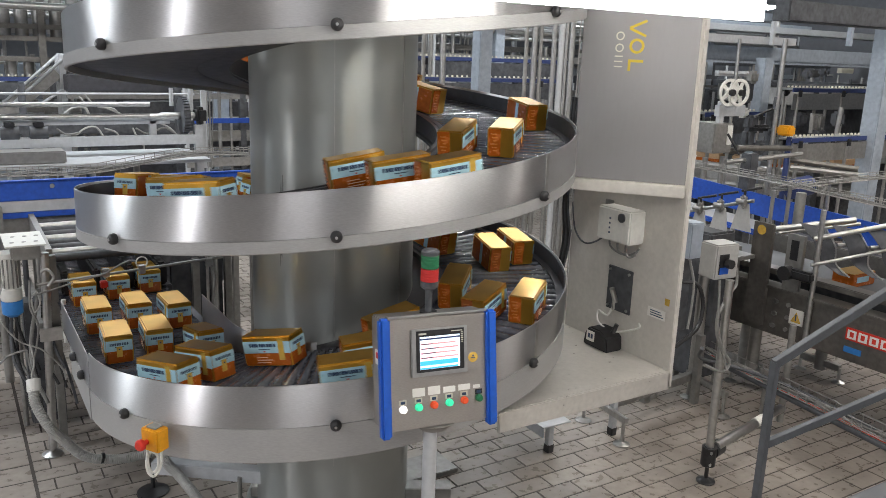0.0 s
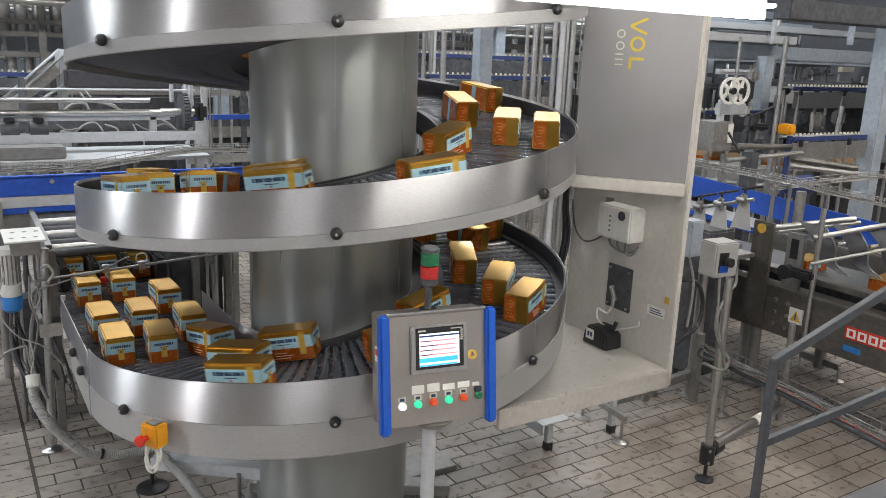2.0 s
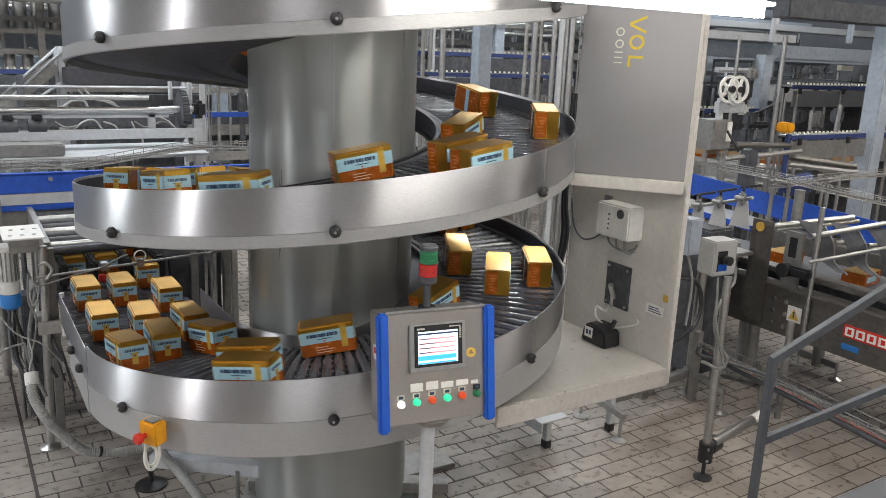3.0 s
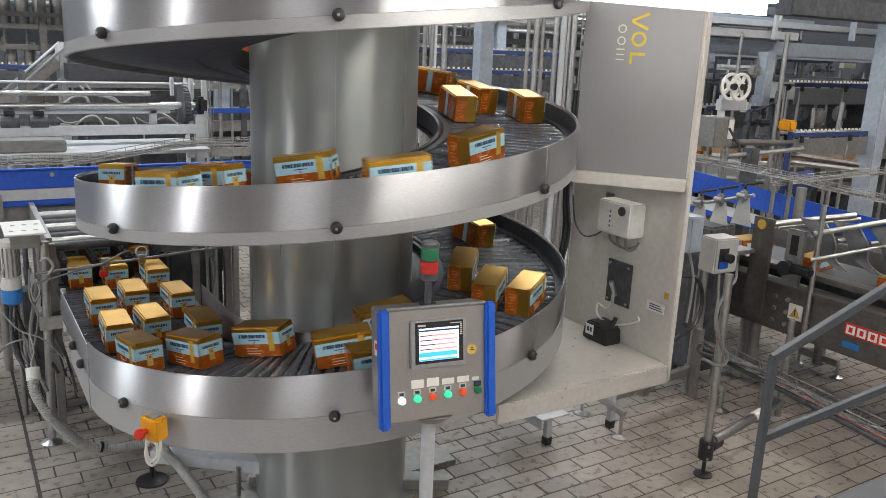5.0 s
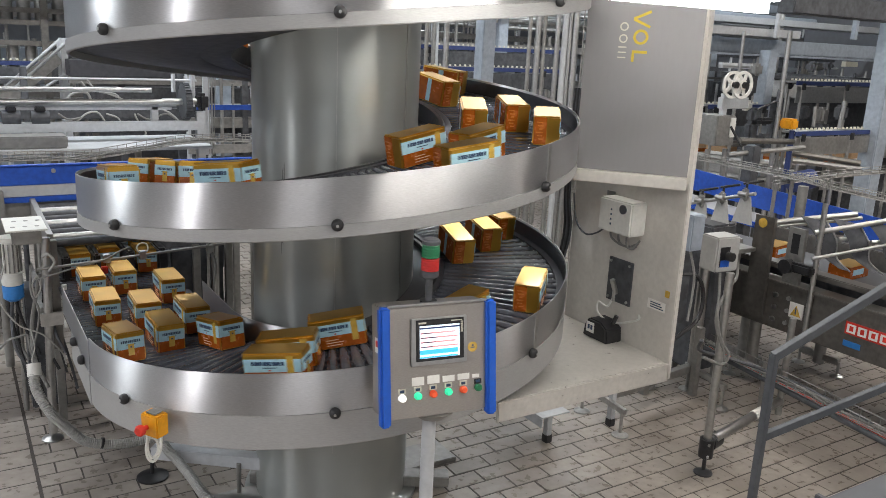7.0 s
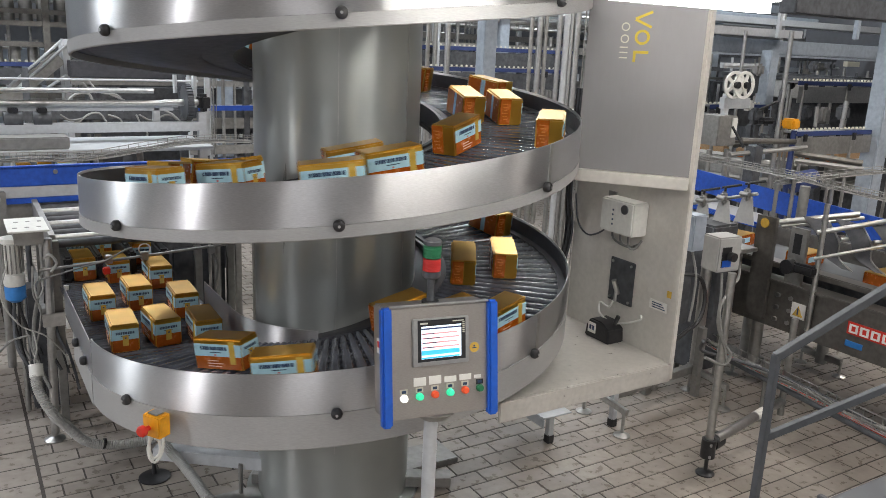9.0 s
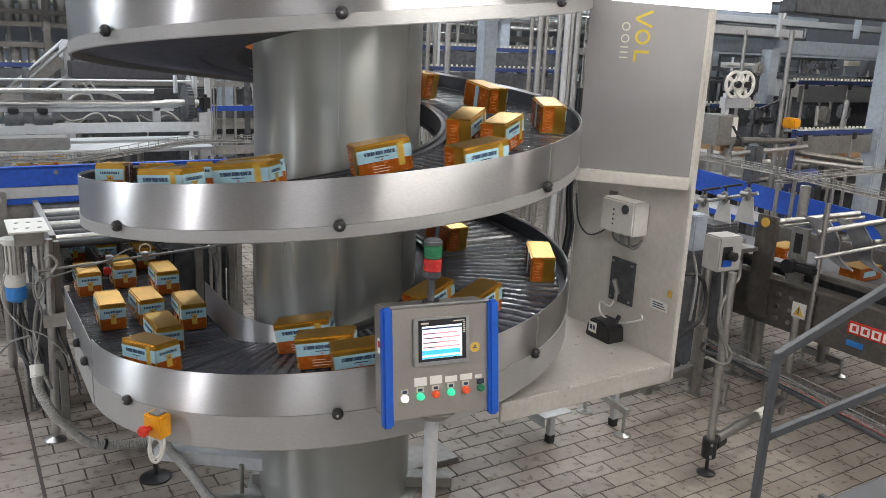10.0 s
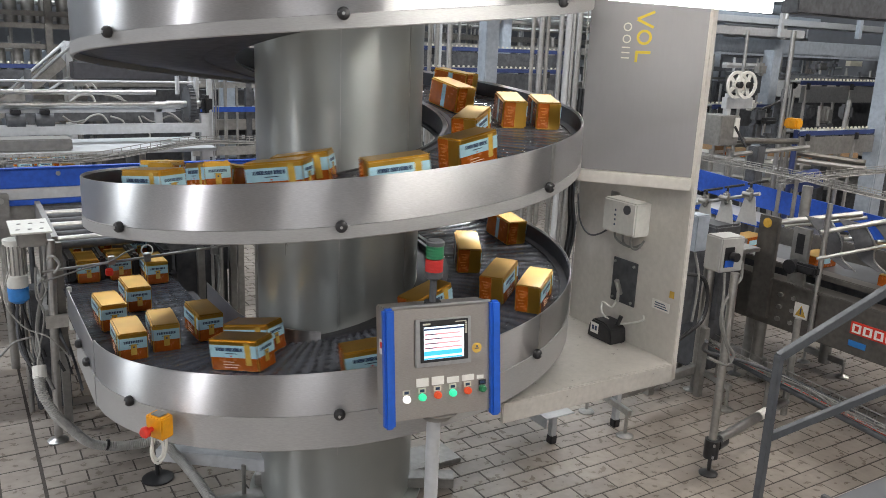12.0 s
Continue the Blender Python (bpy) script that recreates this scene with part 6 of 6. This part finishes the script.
back_line = thing("hose_rack", "dark machine with looped grey hoses behind the packing frame", "machine")
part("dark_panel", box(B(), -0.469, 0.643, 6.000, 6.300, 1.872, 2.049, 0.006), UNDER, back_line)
part("rail", box(B(), -0.462, 1.572, 6.100, 6.200, 1.788, 1.886, 0.006), DULL, back_line)
# solid dark boxes stand for the shade in the gaps between the rails
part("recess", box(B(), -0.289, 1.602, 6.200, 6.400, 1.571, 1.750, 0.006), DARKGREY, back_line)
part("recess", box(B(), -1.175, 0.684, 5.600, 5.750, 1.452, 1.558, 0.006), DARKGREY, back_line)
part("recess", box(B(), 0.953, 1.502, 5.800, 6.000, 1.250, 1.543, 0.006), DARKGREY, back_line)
part("rail", box(B(), 0.976, 1.448, 5.750, 5.780, 1.393, 1.414, 0.006), STEEL, back_line)
part("rail", box(B(), -0.503, 1.536, 5.900, 5.950, 1.554, 1.581, 0.006), WHITEPAINT, back_line)
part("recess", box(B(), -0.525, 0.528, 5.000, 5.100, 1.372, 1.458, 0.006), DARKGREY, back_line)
for a in (-0.9, 0.1, 0.9, 1.7):
    bar(back_line, "post", (a, 6.25, 0), (a, 6.25, 1.95), 0.07, 0.07, DARKGREY)
hose(back_line, "hose", [(-0.660, 4.750, 1.735), (-0.583, 4.750, 1.789), (-0.483, 4.750, 1.789), (-0.447, 4.750, 1.725)], 0.012, BOXGREY)
hose(back_line, "hose", [(-0.527, 4.750, 1.895), (-0.456, 4.750, 1.821), (-0.306, 4.750, 1.790), (-0.154, 4.750, 1.726)], 0.009, BOXGREY)
hose(back_line, "hose", [(-0.476, 4.750, 1.912), (-0.381, 4.750, 1.806), (-0.229, 4.750, 1.780), (-0.170, 4.750, 1.715)], 0.009, BOXGREY)
hose(back_line, "hose", [(-0.601, 4.750, 1.500), (-0.495, 4.750, 1.591), (-0.393, 4.750, 1.601), (-0.322, 4.750, 1.496)], 0.009, BOXGREY)
hose(back_line, "hose", [(-0.317, 4.750, 1.589), (-0.215, 4.750, 1.550), (-0.167, 4.750, 1.478), (-0.061, 4.750, 1.459)], 0.009, BOXGREY)
hose(back_line, "hose", [(-0.055, 4.750, 1.587), (-0.007, 4.750, 1.475), (0.044, 4.750, 1.401), (0.014, 4.750, 1.334)], 0.009, BOXGREY)
hose(back_line, "hose", [(-0.028, 4.750, 1.587), (0.088, 4.750, 1.530), (0.244, 4.750, 1.585), (0.354, 4.750, 1.527)], 0.009, CABLE)
hose(back_line, "hose", [(0.191, 4.750, 1.642), (0.300, 4.750, 1.585), (0.397, 4.750, 1.487)], 0.009, BOXGREY)
hose(back_line, "hose", [(-0.743, 4.750, 1.593), (-0.658, 4.750, 1.538), (-0.548, 4.750, 1.553)], 0.009, CABLE)
rod(back_line, "wire", (0.610, 4.350, 1.978), (0.580, 4.350, 1.301), 0.005, DULL, seg=6)
rod(back_line, "wire", (0.643, 4.350, 1.978), (0.614, 4.350, 1.300), 0.005, DULL, seg=6)

# ---- far lines of machines that fill the hall
rf = random.Random(11)


def machine_line(y, x0, x1):
    """A line of frames, pipes, cabinets and conveyors along +x."""
    t = thing("bottling_line", "far bottling line of grey frames, pipes and cabinets", "bottling line", "far bottling lines")
    x = x0
    while x < x1:
        w = rf.uniform(0.5, 1.3)
        k = rf.random()
        mt = rf.choice((DULL, DARKGREY, STEEL, DARKGREY, GREYBLUE, DARKGREY))
        h = rf.uniform(0.9, 2.3)
        if k < 0.45:
            part("cabinet", box(B(), x, x + w * 0.8, y, y + 0.5, 0.25, h, 0.012), mt, t)
            part("window_strip", box(B(), x + 0.05, x + w * 0.7, y - 0.02, y - 0.002, h * 0.6, h * 0.6 + 0.14, 0.004), DARKGREY, t)
            part("top_rail", box(B(), x, x + w * 0.8, y - 0.05, y - 0.022, h * 0.6 + 0.2, h * 0.6 + 0.24, 0.006), STEEL, t)
        else:
            for q in (0.0, w * 0.85):
                bar(t, "post", (x + q, y, 0), (x + q, y, h + 0.6), 0.07, 0.07, mt)
            for z in (0.55, 0.95, 1.4, 1.85, 2.2):
                if rf.random() < 0.75:
                    bar(t, "beam", (x, y, z), (x + w, y, z), 0.06, rf.uniform(0.05, 0.14), rf.choice((DULL, DARKGREY, GREYBLUE, DARKGREY)))
        for _ in range(5):
            xx = x + rf.uniform(0, w)
            rod(t, "pipe", (xx, y - 0.12, rf.uniform(0, 1.2)), (xx, y - 0.12, rf.uniform(1.6, 3.2)), rf.uniform(0.015, 0.035), rf.choice((STEEL, WHITEPAINT, DULL)), seg=8)
        zz = rf.uniform(1.0, 2.9)
        rod(t, "pipe", (x, y - 0.2, zz), (x + w * 1.3, y - 0.2, zz), rf.uniform(0.015, 0.04), rf.choice((STEEL, WHITEPAINT, DULL)), seg=8)
        if rf.random() < 0.6:
            z0 = rf.uniform(1.1, 2.3)
            part("motor", cyl(B(), (x + 0.1, y - 0.25, z0), (x + 0.32, y - 0.25, z0), 0.07, seg=14), rf.choice((DARKGREY, DARKGREY, DULL)), t, "", True)
        x += w
    for z in (1.25, 2.45):
        zz = z + rf.uniform(-0.15, 0.15)
        bar(t, "conveyor_rail", (x0, y - 0.3, zz), (x1, y - 0.3, zz), 0.03, 0.10, rf.choice((DARKGREY, DULL)))
    return t


for y, x0, x1 in ((5.6, 0.6, 3.2), (9.2, -5.0, 10.0), (11.8, -5.0, 13.0)):
    machine_line(y, x0, x1)
for y, x0, x1 in ((6.4, 3.2, 9.5), (6.7, 9.6, 13.7), (5.3, 7.2, 9.4), (1.0, 8.2, 13.0)):
    machine_line(y, x0, x1)
# high pipe runs and gantries under the roof
gan = thing("pipe_gantry", "overhead gantry of pipes and grey beams", "gantry")
for k in range(9):
    y = 5.8 + 0.75 * k
    z = 2.75 + 0.12 * ((k * 7) % 5)
    bar(gan, "beam", (-5, y, z + 0.3), (12, y, z + 0.3), 0.12, 0.14, (GREYBLUE, GREYBLUE, WHITEPAINT)[k % 3])
    rod(gan, "pipe", (-5, y + 0.2, z), (12, y + 0.2, z), 0.04, (STEEL, WHITEPAINT, DULL)[k % 3])
for x in (-3.5, 1.2, 5.2, 9.6):
    for y in (6.0, 9.0):
        bar(gan, "post", (x, y, 0), (x, y, 3.6), 0.16, 0.16, GREYBLUE)

# ---------------------------------------------------------------- floor tiles
TL, TW, JOINT = 0.2465, 0.1283, 0.0075


def tile_mesh(lx, ly):
    bm = B()
    c = 0.002
    lo = [bm.verts.new(q) for q in ((0, 0, -0.012), (lx, 0, -0.012), (lx, ly, -0.012), (0, ly, -0.012))]
    mid = [bm.verts.new(q) for q in ((0, 0, -0.003), (lx, 0, -0.003), (lx, ly, -0.003), (0, ly, -0.003))]
    hi = [bm.verts.new(q) for q in ((c, c, 0), (lx - c, c, 0), (lx - c, ly - c, 0), (c, ly - c, 0))]
    for a, b in ((lo, mid), (mid, hi)):
        for k in range(4):
            bm.faces.new((a[k], a[(k + 1) % 4], b[(k + 1) % 4], b[k]))
    bm.faces.new(hi)
    return bm


rt = random.Random(3)
first = part("tile", tile_mesh(TL - JOINT, TW - JOINT), TILE, floor)
near, rest, cut = [], [], []
BORDER_X = -1.40  # west of this line the floor has larger square tiles
for j in range(-66, 112):
    y = j * TW + JOINT / 2
    for i in range(-8, 54):
        x = i * TL + 0.168 - (j % 2) * TL / 2 + JOINT / 2
        if x < BORDER_X:
            if x + TL - JOINT > BORDER_X + 0.02:
                cut.append((BORDER_X, y, x + TL - JOINT - BORDER_X, TW - JOINT))
            continue
        (near if (0.45 < x < 2.75 and -1.45 < y < 0.05) or (-1.45 < x < -0.55 and 0.05 < y < 1.3) else rest).append((x, y))
for k, (x, y) in enumerate(near[:310]):
    o = first if k == 0 else new("tile", first.data)
    o.parent = floor
    o.matrix_basis = Matrix.Translation((x, y, rt.uniform(-0.0012, 0.0012)))
verts, faces = [], []
lx, ly, c = TL - JOINT, TW - JOINT, 0.002
SQ = 0.205
small = [(x, y, lx, ly) for x, y in near[310:] + rest] + cut
small += [(BORDER_X - 0.008 - (i + 1) * SQ, j * SQ + 0.11, SQ - JOINT, SQ - JOINT) for i in range(60) for j in range(-43, 70)]
for x, y, lx, ly in small:
    dz = rt.uniform(-0.0012, 0.0012)
    n = len(verts)
    verts += [(x, y, -0.012), (x + lx, y, -0.012), (x + lx, y + ly, -0.012), (x, y + ly, -0.012), (x + c, y + c, dz), (x + lx - c, y + c, dz), (x + lx - c, y + ly - c, dz), (x + c, y + ly - c, dz)]
    faces += [(n + 4, n + 5, n + 6, n + 7), (n, n + 1, n + 5, n + 4), (n + 1, n + 2, n + 6, n + 5), (n + 2, n + 3, n + 7, n + 6), (n + 3, n, n + 4, n + 7)]
me = bpy.data.meshes.new("far_tiles")
me.from_pydata(verts, [], faces)
me.materials.append(TILE)
ft = new("far_tiles", me)
ft.parent = floor
tagged(ft, "beige ceramic floor tiles", kind="stuff")

# ---------------------------------------------------------------- motion of the things


def motions():
    times = [k * 0.25 for k in range(49)]
    for ob, r, s0, skew in cartons:
        walk(ob, [(t, carton_pose(r, s0 - travelled(t), skew)) for t in times])
    for ob, y, a in feeder_cartons:
        walk(ob, [(0.0, pose(3.74, y, 0.927, 0, 0, a)), (12.0, pose(3.74, y + 2.2, 0.927, 0, 0, a))])
    for ob, a0 in table_cases:
        walk(ob, [(t, pose(8.6 + 1.3 * math.sin(a0 - 0.04 * t), 4.0 - 1.3 * math.cos(a0 - 0.04 * t), 1.051, 0, 0, math.degrees(a0 - 0.04 * t))) for t in (0, 3, 6, 9, 12)])
    rows, run = [], []
    for k in range(361):
        t = k / FPS
        d = travelled(t) % SLAT_STEP
        rows.append((t, Matrix.Translation((0, 0, -PITCH * d / 360.0)) @ pose(0, 0, 0, 0, 0, -d)))
        run.append((t, pose(0, (0.011 * travelled(t)) % RUN_STEP, 0)))
    walk(belt, rows)
    walk(run_belt, run)


motions()
